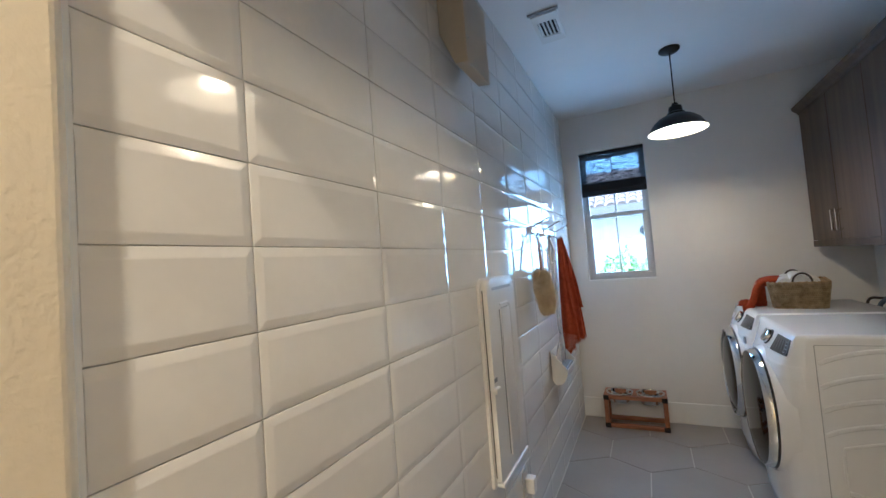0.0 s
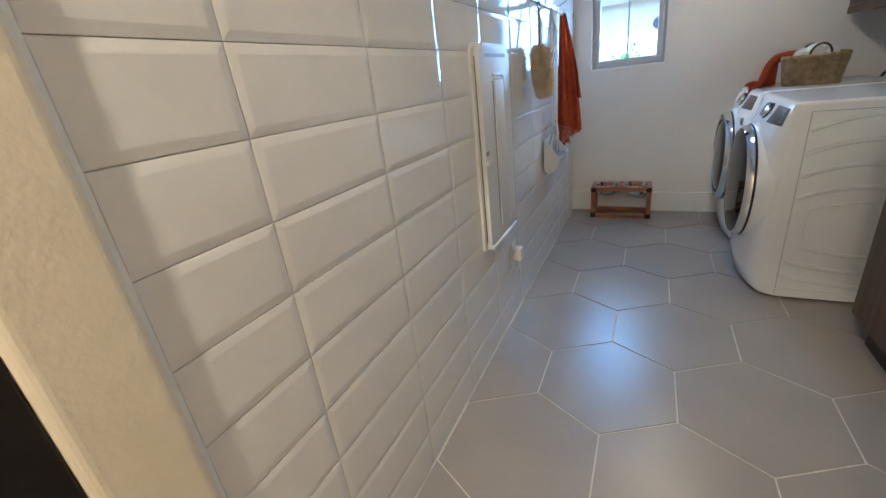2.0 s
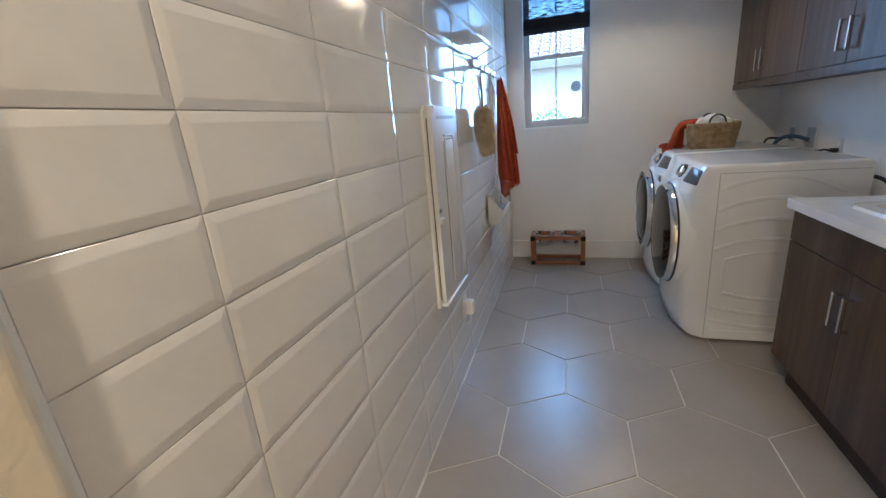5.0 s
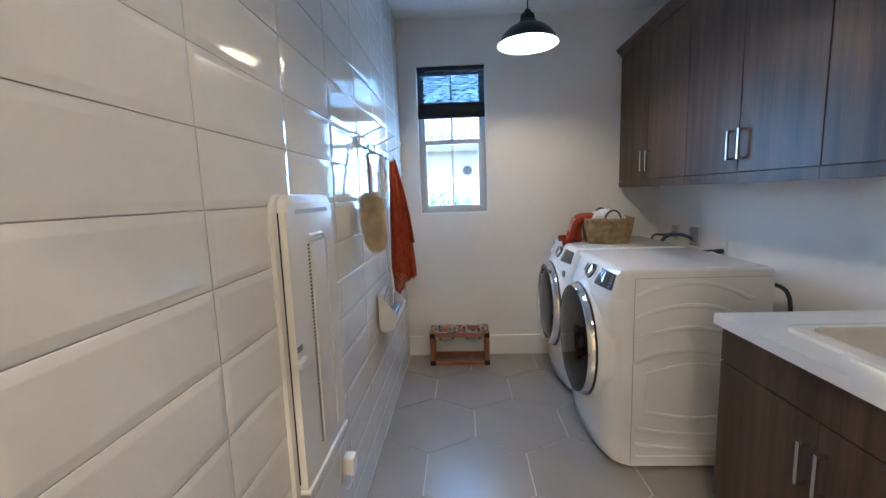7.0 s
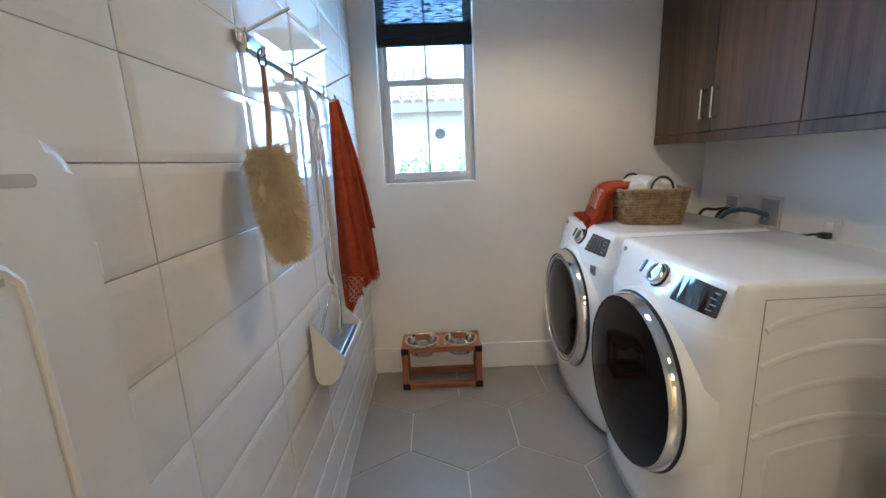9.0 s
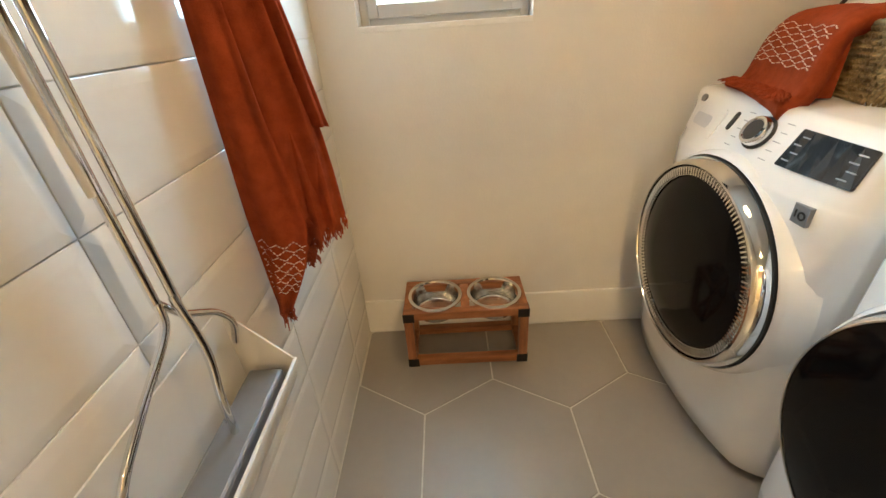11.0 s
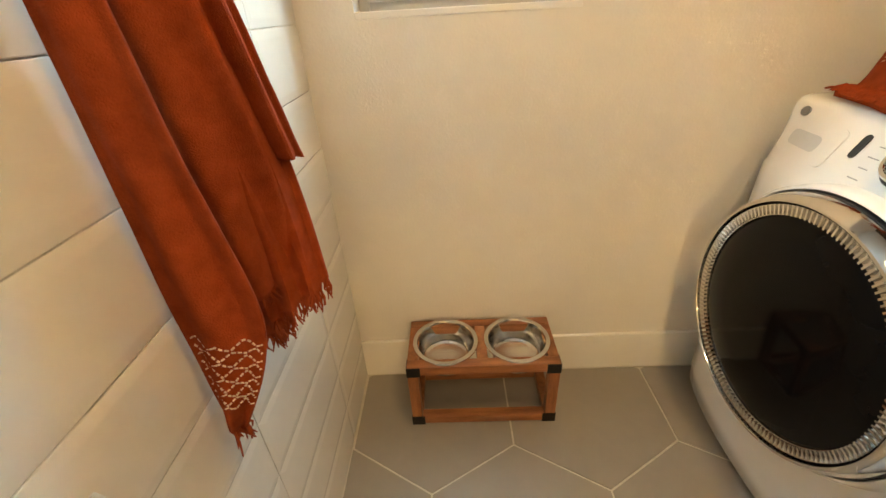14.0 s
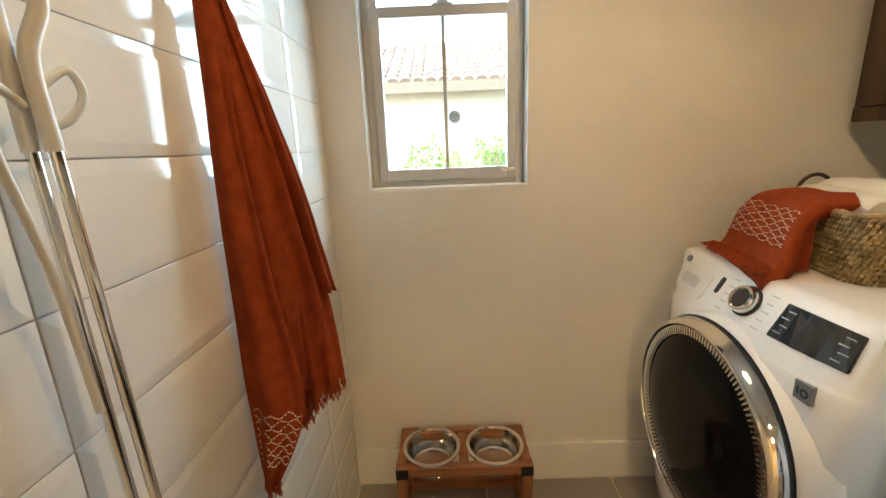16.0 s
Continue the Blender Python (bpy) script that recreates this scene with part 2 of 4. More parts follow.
def tube(points, r, bm=None, steps=10, flat=1.0, closed=False):
    """A round bar along points; r may be a list."""
    b = bmesh.new()
    pts = [Vector(p) for p in points]
    n = len(pts)
    rings, up = [], None
    for i, p in enumerate(pts):
        if closed:
            d = (pts[(i + 1) % n] - pts[i - 1]).normalized()
        else:
            d = (pts[min(i + 1, n - 1)] - pts[max(i - 1, 0)]).normalized()
        if up is None:
            up = Vector((0, 0, 1)) if abs(d.z) < 0.9 else Vector((1, 0, 0))
        s = d.cross(up).normalized()
        up = s.cross(d).normalized()
        rr = r[i] if isinstance(r, (list, tuple)) else r
        rings.append([b.verts.new(p + rr * (math.cos(a) * s + flat * math.sin(a) * up)) for a in np.linspace(0, 2 * math.pi, steps, endpoint=False)])
    pairs = list(zip(rings, rings[1:])) + ([(rings[-1], rings[0])] if closed else [])
    for a, c in pairs:
        for k in range(steps):
            b.faces.new((a[k], a[(k + 1) % steps], c[(k + 1) % steps], c[k]))
    if not closed:
        b.faces.new(rings[0][::-1])
        b.faces.new(rings[-1])
    return merge(bm, b)


def curve3(points, n=24):
    """A smooth line through the points."""
    p = [Vector(q) for q in points]
    p = [2 * p[0] - p[1]] + p + [2 * p[-1] - p[-2]]
    out = []
    for i in range(1, len(p) - 2):
        for t in np.linspace(0, 1, n, endpoint=False):
            a, b, c, d = p[i - 1:i + 3]
            out.append(0.5 * (2 * b + (c - a) * t + (2 * a - 5 * b + 4 * c - d) * t * t + (3 * b - a - 3 * c + d) * t ** 3))
    return out + [p[-2]]


def cyl(a, b, r, bm=None, steps=16):
    return tube([a, b], r, bm, steps)


def prism(outline, axis, lo, hi, bevel=0.0, bm=None):
    """An outline of two coordinates pushed along an axis from lo to hi."""
    b = bmesh.new()

    def at(p, h):
        q = list(p)
        q.insert("xyz".index(axis), h)
        return b.verts.new(q)
    A, B = [at(p, lo) for p in outline], [at(p, hi) for p in outline]
    n = len(outline)
    b.faces.new(A[::-1])
    b.faces.new(B)
    for i in range(n):
        b.faces.new((A[i], A[(i + 1) % n], B[(i + 1) % n], B[i]))
    if bevel:
        bmesh.ops.bevel(b, geom=[e for e in b.edges], offset=bevel, segments=2, profile=0.5, affect="EDGES")
    return merge(bm, b)


def round_rect(x0, x1, y0, y1, r, n=6):
    out = []
    for cx, cy, a0 in ((x1 - r, y1 - r, 0), (x0 + r, y1 - r, 90), (x0 + r, y0 + r, 180), (x1 - r, y0 + r, 270)):
        for a in np.linspace(a0, a0 + 90, n):
            out.append((cx + r * math.cos(radians(a)), cy + r * math.sin(radians(a))))
    return out


# ---- the room ----
LEFT, RIGHT, BACK, TOP, DOOR0, DOOR1 = -0.35, 1.72, 4.19, 2.74, 0.355, 0.49
WX0, WX1, WZ0, WZ1 = -0.207, 0.340, 1.220, 2.388


def structure(name, bm, material, label, category):
    return tagged(part(name, bm, material), label, category, kind="structure")


wall_left = structure("wall_left", box(LEFT - 0.16, LEFT - 0.0065, DOOR1 + 0.001, BACK + 0.16, 0, TOP), M_GROUT, "long wall clad in glossy white bevelled tiles", "wall")
b = box(LEFT - 0.0065, WX0, BACK, BACK + 0.16, 0, TOP)
box(WX1, RIGHT, BACK, BACK + 0.16, 0, TOP, bm=b)
box(WX0, WX1, BACK, BACK + 0.16, 0, WZ0, bm=b)
box(WX0, WX1, BACK, BACK + 0.16, WZ1, TOP, bm=b)
structure("wall_back", b, M_WALL, "off-white painted end wall with a window opening", "wall")
structure("wall_right", box(RIGHT, RIGHT + 0.16, DOOR1, BACK + 0.16, 0, TOP), M_WALL, "off-white painted wall behind the washing machines", "wall")
structure("ceiling", box(-1.8, 2.2, -2.2, BACK + 0.16, TOP, TOP + 0.2), M_CEIL, "plain white painted ceiling", "ceiling")
b = bmesh.new()
prism(round_rect(-1.7, -0.33, DOOR0, DOOR1, 0.018), "z", 0, TOP, bm=b)
box(0.62, RIGHT + 0.16, DOOR0, DOOR1 - 0.001, 0, TOP, bm=b)
box(-0.345, 0.62, DOOR0, DOOR1, 2.11, TOP, bm=b)
structure("wall_doorway", b, M_HALL, "warm cream textured wall around the doorway", "wall")
# unseen walls, added to close the hall off from outdoor light
b = box(-1.8, 2.2, -2.2, -2.05, 0, TOP)
box(-1.8, -1.65, -2.05, DOOR0, 0, TOP, bm=b)
box(2.05, 2.2, -2.05, DOOR0, 0, TOP, bm=b)
structure("unseen_wall_hall", b, M_HALL, "unseen cream walls that close off the hall", "wall")
floor = structure("floor", box(-1.8, 2.2, -2.2, BACK + 0.05, -0.12, -0.003), M_FGROUT, "floor of large grey hexagonal porcelain tiles with pale grout", "floor")
structure("baseboard", box(LEFT, RIGHT, BACK - 0.013, BACK, 0, 0.170, 0.003), M_TRIM, "white painted baseboard along the end wall", "baseboard")
structure("trim", box(LEFT - 0.006, LEFT + 0.003, DOOR1, DOOR1 + 0.008, 0, TOP), M_TRIM, "thin white metal edge strip beside the tiles", "trim")

# window
win = thing("window_1", "grey vinyl single-hung window with a thin centre bar", "window", kind="structure")
FY0, FY1, MEET = BACK + 0.075, BACK + 0.135, 1.815


def frame_bars(x0, x1, z0, z1, w, y0, y1, bottom=None):
    b = box(x0, x0 + w, y0, y1, z0, z1, 0.003)
    box(x1 - w, x1, y0, y1, z0, z1, 0.003, b)
    box(x0 + w, x1 - w, y0, y1, z1 - w, z1, 0.003, b)
    box(x0 + w, x1 - w, y0, y1, z0, z0 + (bottom or w), 0.003, b)
    return b


part("window_frame", frame_bars(WX0, WX1, WZ0, WZ1, 0.028, FY0, FY1), M_VINYL, win)
low = part("lower_sash", frame_bars(WX0 + 0.026, WX1 - 0.026, WZ0 + 0.024, MEET, 0.034, FY0 - 0.012, FY0 + 0.02, 0.04), M_VINYL, win)
upp = part("upper_sash", frame_bars(WX0 + 0.026, WX1 - 0.026, MEET - 0.015, WZ1 - 0.026, 0.024, FY0 + 0.024, FY0 + 0.05), M_VINYL, win)
mid = (WX0 + WX1) / 2
part("centre_bar", box(mid - 0.006, mid + 0.006, FY0 + 0.0, FY0 + 0.012, WZ0 + 0.06, MEET - 0.03), M_VINYL, low)
part("centre_bar", box(mid - 0.006, mid + 0.006, FY0 + 0.03, FY0 + 0.042, MEET + 0.01, WZ1 - 0.05), M_VINYL, upp)
for p, z0, z1, y in ((low, WZ0 + 0.06, MEET - 0.03, FY0 + 0.007), (upp, MEET + 0.005, WZ1 - 0.045, FY0 + 0.036)):
    pane = part("pane", box(WX0 + 0.055, WX1 - 0.055, y, y + 0.003, z0, z1), M_PANE, p)
    pane.visible_shadow = False
lk = lathe([(0, 0.016), (0.016, 0.015), (0.024, 0.008), (0.026, 0)], pose(mid, FY0 - 0.004, MEET), 20)
box(mid - 0.034, mid + 0.034, FY0 - 0.012, FY0 + 0.01, MEET - 0.002, MEET + 0.007, 0.003, lk)
part("sash_lock", lk, M_VINYL, low, "grey cam lock on the meeting rail", True)
part("latch", box(WX1 - 0.085, WX1 - 0.032, FY0 - 0.019, FY0 - 0.011, WZ0 + 0.047, WZ0 + 0.058, 0.002), M_PLASTIC, low, "small white plastic latch")
part("window_sill", box(WX0, WX1, BACK - 0.002, FY0, WZ0 - 0.012, WZ0 + 0.004, 0.002), M_TRIM, win)

shade = thing("roman_shade", "dark woven roman shade partly raised in the window", "window shade")
part("headrail", box(WX0 + 0.004, WX1 - 0.004, BACK + 0.02, BACK + 0.055, WZ1 - 0.030, WZ1 - 0.002, 0.003), M_SHADE, shade)
for x in (WX0 + 0.07, WX1 - 0.07):
    part("bracket", box(x - 0.012, x + 0.012, BACK + 0.012, BACK + 0.03, WZ1 - 0.046, WZ1 - 0.019, 0.003), M_DARKPL, shade)
part("sheer_cloth", box(WX0 + 0.006, WX1 - 0.006, BACK + 0.036, BACK + 0.0375, 2.09, WZ1 - 0.028), M_SHEER, shade, "loosely woven see-through upper cloth")
b = bmesh.new()
for k in range(4):
    prism([(BACK + 0.022 - 0.004 * k, 1.993 + 0.012 * k), (BACK + 0.03 - 0.004 * k, 1.986 + 0.012 * k), (BACK + 0.05, 2.09 + 0.006 * k), (BACK + 0.042, 2.095 + 0.006 * k)], "x", WX0 + 0.005, WX1 - 0.005, bm=b)
part("folded_cloth", b, M_SHADE, shade, "dark stacked folds at the bottom")

# ---- upper cabinets ----
CX = 1.385


def bar_handle(parent, x, y, z0, z1, out=0.032, w=0.011):
    """A square bar pull standing out towards -x."""
    b = box(x - out, x - out + w, y - w / 2, y + w / 2, z0, z1, 0.0015)
    for z in (z0 + w / 2, z1 - w / 2):
        box(x - out + w * 0.5, x, y - w / 2, y + w / 2, z - w / 2, z + w / 2, 0.001, b)
    return part("handle", b, M_NICKEL, parent, "brushed nickel bar handle")


def wall_cabinet(y0, y1):
    c = thing("wall_cabinet", "dark brown wood-grain wall cabinet with two flat doors", "cabinet", group="wall cabinets")
    part("body", box(CX + 0.022, RIGHT - 0.002, y0 + 0.001, y1 - 0.001, 1.392, 2.40), M_WOOD, c)
    part("light_rail", box(CX - 0.002, CX + 0.02, y0 + 0.001, y1 - 0.001, 1.384, 1.428, 0.001), M_WOOD, c)
    m = (y0 + y1) / 2
    for a, e, hy in ((y0, m, m - 0.038), (m, y1, m + 0.038)):
        d = part("door", box(CX, CX + 0.02, a + 0.002, e - 0.002, 1.431, 2.366, 0.0015), M_WOOD, c)
        bar_handle(d, CX, hy, 1.487, 1.622)
    crown = [(CX + 0.02, 2.368), (CX - 0.004, 2.368), (CX - 0.012, 2.385), (CX - 0.036, 2.405), (CX - 0.042, 2.425), (CX + 0.02, 2.425)]
    part("crown", prism(crown, "y", y0 + 0.0005, y1 - 0.0005), M_WOOD, c, "stepped dark crown moulding")
    return c


for y0, y1 in ((3.181, 4.150), (2.306, 3.181), (1.431, 2.306)):
    wall_cabinet(y0, y1)

# ---- vanity, worktop and sink ----
VX, VY0, VY1 = 1.11, 1.465, 2.345
van = thing("sink_cabinet", "dark wood-grain base cabinet with two doors under the sink", "cabinet")
b = box(VX + 0.022, VX + 0.04, VY0, VY1, 0.145, 0.846)
box(VX + 0.04, RIGHT - 0.002, VY1 - 0.02, VY1, 0.145, 0.846, bm=b)
box(VX + 0.04, RIGHT - 0.002, VY0, VY0 + 0.02, 0.145, 0.846, bm=b)
box(VX + 0.04, RIGHT - 0.002, VY0 + 0.02, VY1 - 0.02, 0.145, 0.165, bm=b)
part("body", b, M_WOOD, van)
part("toe_kick", box(VX + 0.07, RIGHT - 0.002, VY0, VY1 - 0.01, 0, 0.145), M_WOODI, van, "recessed dark toe kick")
part("drawer_front", box(VX, VX + 0.021, VY0 + 0.003, VY1, 0.712, 0.845, 0.0015), M_WOOD, van)
vm = (VY0 + VY1) / 2
for a, e, hy in ((VY0 + 0.003, vm, vm - 0.03), (vm, VY1, vm + 0.03)):
    d = part("door", box(VX, VX + 0.021, a + 0.002, e - 0.0, 0.148, 0.706, 0.0015), M_WOOD, van)
    bar_handle(d, VX, hy, 0.50, 0.632)

SX0, SX1, SY0, SY1 = 1.240, 1.62, 1.52, 2.150


def ring_plate(outer, inner, z0, z1, bm):
    """A flat plate with a hole; both outlines have the same number of points."""
    n = len(outer)
    o0, o1 = [bm.verts.new((*p, z0)) for p in outer], [bm.verts.new((*p, z1)) for p in outer]
    i0, i1 = [bm.verts.new((*p, z0)) for p in inner], [bm.verts.new((*p, z1)) for p in inner]
    for k in range(n):
        j = (k + 1) % n
        bm.faces.new((o1[k], o1[j], i1[j], i1[k]))
        bm.faces.new((o0[k], i0[k], i0[j], o0[j]))
        bm.faces.new((o0[k], o0[j], o1[j], o1[k]))
        bm.faces.new((i0[k], i1[k], i1[j], i0[j]))
    return bm


top = thing("worktop", "white quartz worktop with a square edge over the base cabinet", "worktop")
part("slab", ring_plate(round_rect(1.090, RIGHT - 0.001, VY0 - 0.02, 2.372, 0.004), round_rect(SX0, SX1, SY0, SY1, 0.05), 0.847, 0.886, bmesh.new()), M_COUNTER, top)
snk = thing("laundry_sink", "cream white porcelain sink set into the worktop", "sink")
b = bmesh.new()
loops = []
for grow, z, r in ((0.05, 0.8865, 0.06), (0.046, 0.898, 0.06), (0.03, 0.904, 0.06), (0.0, 0.901, 0.055), (-0.010, 0.888, 0.05), (-0.02, 0.80, 0.05), (-0.03, 0.72, 0.06), (-0.07, 0.69, 0.06)):
    loops.append([b.verts.new((*p, z)) for p in round_rect(SX0 + 0.006 - grow, SX1 - 0.006 + grow, SY0 + 0.006 - grow, SY1 - 0.006 + grow, r)])
for A, B in zip(loops, loops[1:]):
    for k in range(len(A)):
        b.faces.new((A[k], A[(k + 1) % len(A)], B[(k + 1) % len(A)], B[k]))
b.faces.new(loops[-1])
part("basin", b, M_SINK, snk, smooth=True)
part("drain", lathe([(0, 0.004), (0.03, 0.004), (0.04, 0.001)], pose(1.43, 1.83, 0.691), 24), M_STEEL, snk, "round steel drain")

# ---- washing machine and dryer ----
MW, MH, MBACK = 0.70, 1.0, 1.55


def front_x(s):
    """The bowed front; s runs from -1 to 1 across the machine."""
    a = abs(s)
    return 0.774 + 0.052 * a ** 2.4 + 0.056 * max(0, (a - 0.85) / 0.15) ** 2


LOWER = ((0.045, 0.015), (0.018, 0.04), (0.004, 0.12), (0.0, 0.25), (0.0, 0.6), (0.002, 0.78), (0.003, 0.842), (0.008, 0.849))
TOPX, FOOTZ, TOPZ = 0.862, 0.857, 0.988


def panel_at(s, v):
    """A place on the slanting control panel; v runs from 0 at its foot to 1 at its straight top edge."""
    foot = front_x(s) + 0.011
    return Vector((foot + (max(TOPX, foot + 0.012) - foot) * v, 0, FOOTZ + (TOPZ - FOOTZ) * v))


def outline_at(s):
    """The machine's outline, front and top, at s."""
    line = [(front_x(s) + d, z) for d, z in LOWER]
    line += [(panel_at(s, v).x, panel_at(s, v).z) for v in (0.0, 0.33, 0.66, 0.95)]
    x = panel_at(s, 1.0).x
    return line + [(x + 0.008, 0.994), (x + 0.028, 0.9995)]


def on_panel(s, v, w, h, thick, lift=0.0, r=0.006, yc=0.0, bow=True):
    """A rounded plate that follows the control panel."""
    b = bmesh.new()
    length = (panel_at(s, 1) - panel_at(s, 0)).length

    def at(p, q, h):
        ss, vv = s + p / (MW / 2), v + q / length
        o = panel_at(ss, vv)
        ac = (panel_at(ss + 0.02, vv) - panel_at(ss - 0.02, vv) + Vector((0, 0.04 * MW / 2, 0))).normalized()
        up = (panel_at(ss, vv + 0.05) - panel_at(ss, vv - 0.05)).normalized()
        nn = up.cross(ac).normalized()
        nn = nn if nn.x < 0 else -nn
        o.y = yc + ss * MW / 2
        return o + nn * h, nn, ac, up
    c, nrm, across, upw = at(0, 0, 0)
    r = min(r, w / 2.01, h / 2.01)
    ps = sorted({-w / 2 + r * f for f in (0, 0.3, 1)} | {w / 2 - r * f for f in (0, 0.3, 1)} | set(np.linspace(-w / 2 + r, w / 2 - r, 7)))
    cols = []
    for p in ps:
        d = max(0.0, abs(p) - (w / 2 - r))
        hh = h / 2 - r + math.sqrt(max(r * r - d * d, 0)) - 1e-5
        cols.append([b.verts.new(at(p, q, k)[0]) for q, k in ((-hh, -0.006), (-hh, thick), (hh, thick), (hh, -0.006))])
    for A, B in zip(cols, cols[1:]):
        for k in range(4):
            b.faces.new((A[k], B[k], B[(k + 1) % 4], A[(k + 1) % 4]))
    b.faces.new(cols[0])
    b.faces.new(cols[-1][::-1])
    return b, c, nrm, across, upw


def side_ribs(y):
    """Pressed ribs on a machine's side."""
    b = bmesh.new()

    def rib(pts, r=0.011):
        tube([Vector((x, y, z)) for x, z in pts], r, b, 8)

    for k in range(4):
        z = 0.872 - 0.108 * k
        xs = np.linspace(0.935, 1.49, 22)
        rib([(x, z + 0.062 * math.sin(math.pi * min(1, (x - 0.935) / 0.50)) ** 0.8 - 0.02 * max(0, (x - 1.3) / 0.2)) for x in xs[:-1]])
    xs = np.linspace(0.99, 1.46, 20)
    arch = [(0.985, 0.33), (0.985, 0.46), (0.992, 0.49)] + [(x, 0.495 + 0.045 * math.sin(math.pi * (x - 0.99) / 0.47)) for x in xs] + [(1.465, 0.46), (1.465, 0.33)]
    rib(arch, 0.007)
    for z0, a in ((0.30, 0.99), (0.215, 0.94), (0.135, 0.94)):
        rib([(x, z0 - 0.035 * math.sin(math.pi * (x - a) / (2.45 - 2 * a + 0.0 + 0.0))) for x in np.linspace(a, 2.45 - a, 20)])
    rib([(0.95, 0.09), (0.95, 0.065), (1.38, 0.065), (1.40, 0.09)], 0.006)
    bmesh.ops.scale(b, vec=(1, 0.75, 1), space=Matrix.Translation((0, -y, 0)), verts=b.verts[:])
    return b


def machine(name, label, category, yc, washer):
    m = thing(name, label, category, (0, 0, 0), "laundry machines")
    b = bmesh.new()
    cols = []
    ss = [-1, -0.99, -0.965, -0.93, -0.88, -0.75, -0.6, -0.4, -0.2, 0, 0.2, 0.4, 0.6, 0.75, 0.88, 0.93, 0.965, 0.99, 1]
    for s in ss:
        e = max(0.0, (abs(s) - 0.93) / 0.07)
        drop = 0.012 * e ** 3
        line = [(x, z - (drop if z > 0.95 else 0)) for x, z in outline_at(s)] + [(1.2, MH - drop), (MBACK - 0.02, MH - drop), (MBACK, MH - 0.015 - drop), (MBACK, 0.02)]
        cols.append([b.verts.new((x, yc + s * MW / 2, z)) for x, z in line])
    for A, B in zip(cols, cols[1:]):
        for k in range(len(A)):
            b.faces.new((A[k], B[k], B[(k + 1) % len(A)], A[(k + 1) % len(A)]))
    b.faces.new(cols[0])
    b.faces.new(cols[-1][::-1])
    part("body", b, M_ENAMEL, m, smooth=True)
    for sx in (0.95, 1.46):
        for sy in (-0.28, 0.28):
            part("foot", lathe([(0, 0), (0.022, 0), (0.022, 0.008), (0.012, 0.012), (0.012, 0.03)], pose(sx, yc + sy, 0), 16), M_DARKPL, m, "round black levelling foot")
    part("side_rib", side_ribs(yc - MW / 2), M_ENAMEL, m, smooth=True)
    for q in (-1.0, 1.0):
        part("panel_seam", tube([(0.925, yc + q * (MW / 2 + 0.0003), z) for z in (0.03, 0.5, 0.955)], 0.0018, None, 6), M_GREY, m)
        part("panel_seam", tube([(x, yc + q * (MW / 2 + 0.0003), 0.957) for x in (0.925, 1.2, 1.54)], 0.0015, None, 6), M_GREY, m)
    # door
    R = 0.302
    dm = pose(0.770, yc, 0.556, 0, -90, 0)
    leaf = part("door", lathe([(R + 0.006, -0.06), (R + 0.006, 0.003), (R + 0.002, 0.007), (R - 0.06, 0.007), (R - 0.06, -0.06)], dm, 72, close=True), M_DARKPL, m, "round door with a black gasket", True)
    part("door_collar", lathe([(R + 0.045, -0.075), (R + 0.022, -0.022), (R + 0.014, -0.006), (R + 0.010, -0.004), (R + 0.007, -0.008), (R + 0.007, -0.075)], dm, 72, close=True), M_ENAMEL, m, smooth=True)
    lip = ((R - 0.004, 0.034), (R - 0.010, 0.042), (R - 0.016, 0.042), (R - 0.018, 0.036), (R - 0.018, 0.006)) if washer else ((R - 0.005, 0.035), (R - 0.008, 0.039), (R - 0.011, 0.038), (R - 0.011, 0.006))
    part("chrome_ring", lathe([(R + 0.004, 0.006), (R + 0.002, 0.016), *lip], dm, 96, close=True), M_CHROME, leaf, "polished chrome ring", True)
    g = R - 0.0112
    if washer:
        part("inner_ring", lathe([(R - 0.021, 0.02), (R - 0.022, 0.036), (R - 0.046, 0.030), (R - 0.050, 0.008)], dm, 96), M_STEEL, leaf, "ridged metal ring", True)
        teeth = bmesh.new()
        for a in np.linspace(0, 2 * math.pi, 140, endpoint=False):
            w = box(R - 0.045, R - 0.024, -0.0022, 0.0022, 0.029, 0.0385)
            bmesh.ops.transform(w, matrix=dm @ pose(0, 0, 0, 0, 0, math.degrees(a)), verts=w.verts[:])
            merge(teeth, w)
        tagged(part("ridge_band", teeth, M_CHROME, leaf), "fine chrome ridges", kind="stuff")
        g = R - 0.047
    part("door_glass", lathe([(0, 0.052), (g * 0.3, 0.0515), (g * 0.6, 0.049), (g * 0.85, 0.044), (g, 0.036 if not washer else 0.030), (g, 0.006)], dm, 72), M_DOORGL, leaf, "smoked dark glass", True)
    # controls
    b2, *_ = on_panel(-0.61, 0.56, 0.180, 0.086, 0.003, yc=yc, r=0.004)
    disp = part("display", b2, M_SCREEN, m, "black glass touch display")
    for k in range(4):
        for j in (-0.80, -0.42):
            if j == -0.42 and not washer:
                continue
            b3, *_ = on_panel(j + (0.0 if k % 2 else 0.02), 0.37 + 0.125 * k, 0.020, 0.003, 0.0036, yc=yc, r=0.001)
            part("key_mark", b3, M_GREY, disp)
    b3, c, nrm, across, upw = on_panel(-0.05, 0.60, 0.02, 0.02, 0.001, yc=yc)
    b3.free()
    rot = nrm.to_track_quat("Z", "Y").to_matrix().to_4x4()
    km = Matrix.Translation(c) @ rot @ Matrix.Diagonal((0.86, 0.86, 0.9, 1))
    part("dial_base", lathe([(0.050, -0.01), (0.050, 0.004), (0.046, 0.007), (0, 0.007)], km, 40), M_DARKPL, m, "black dial surround", True)
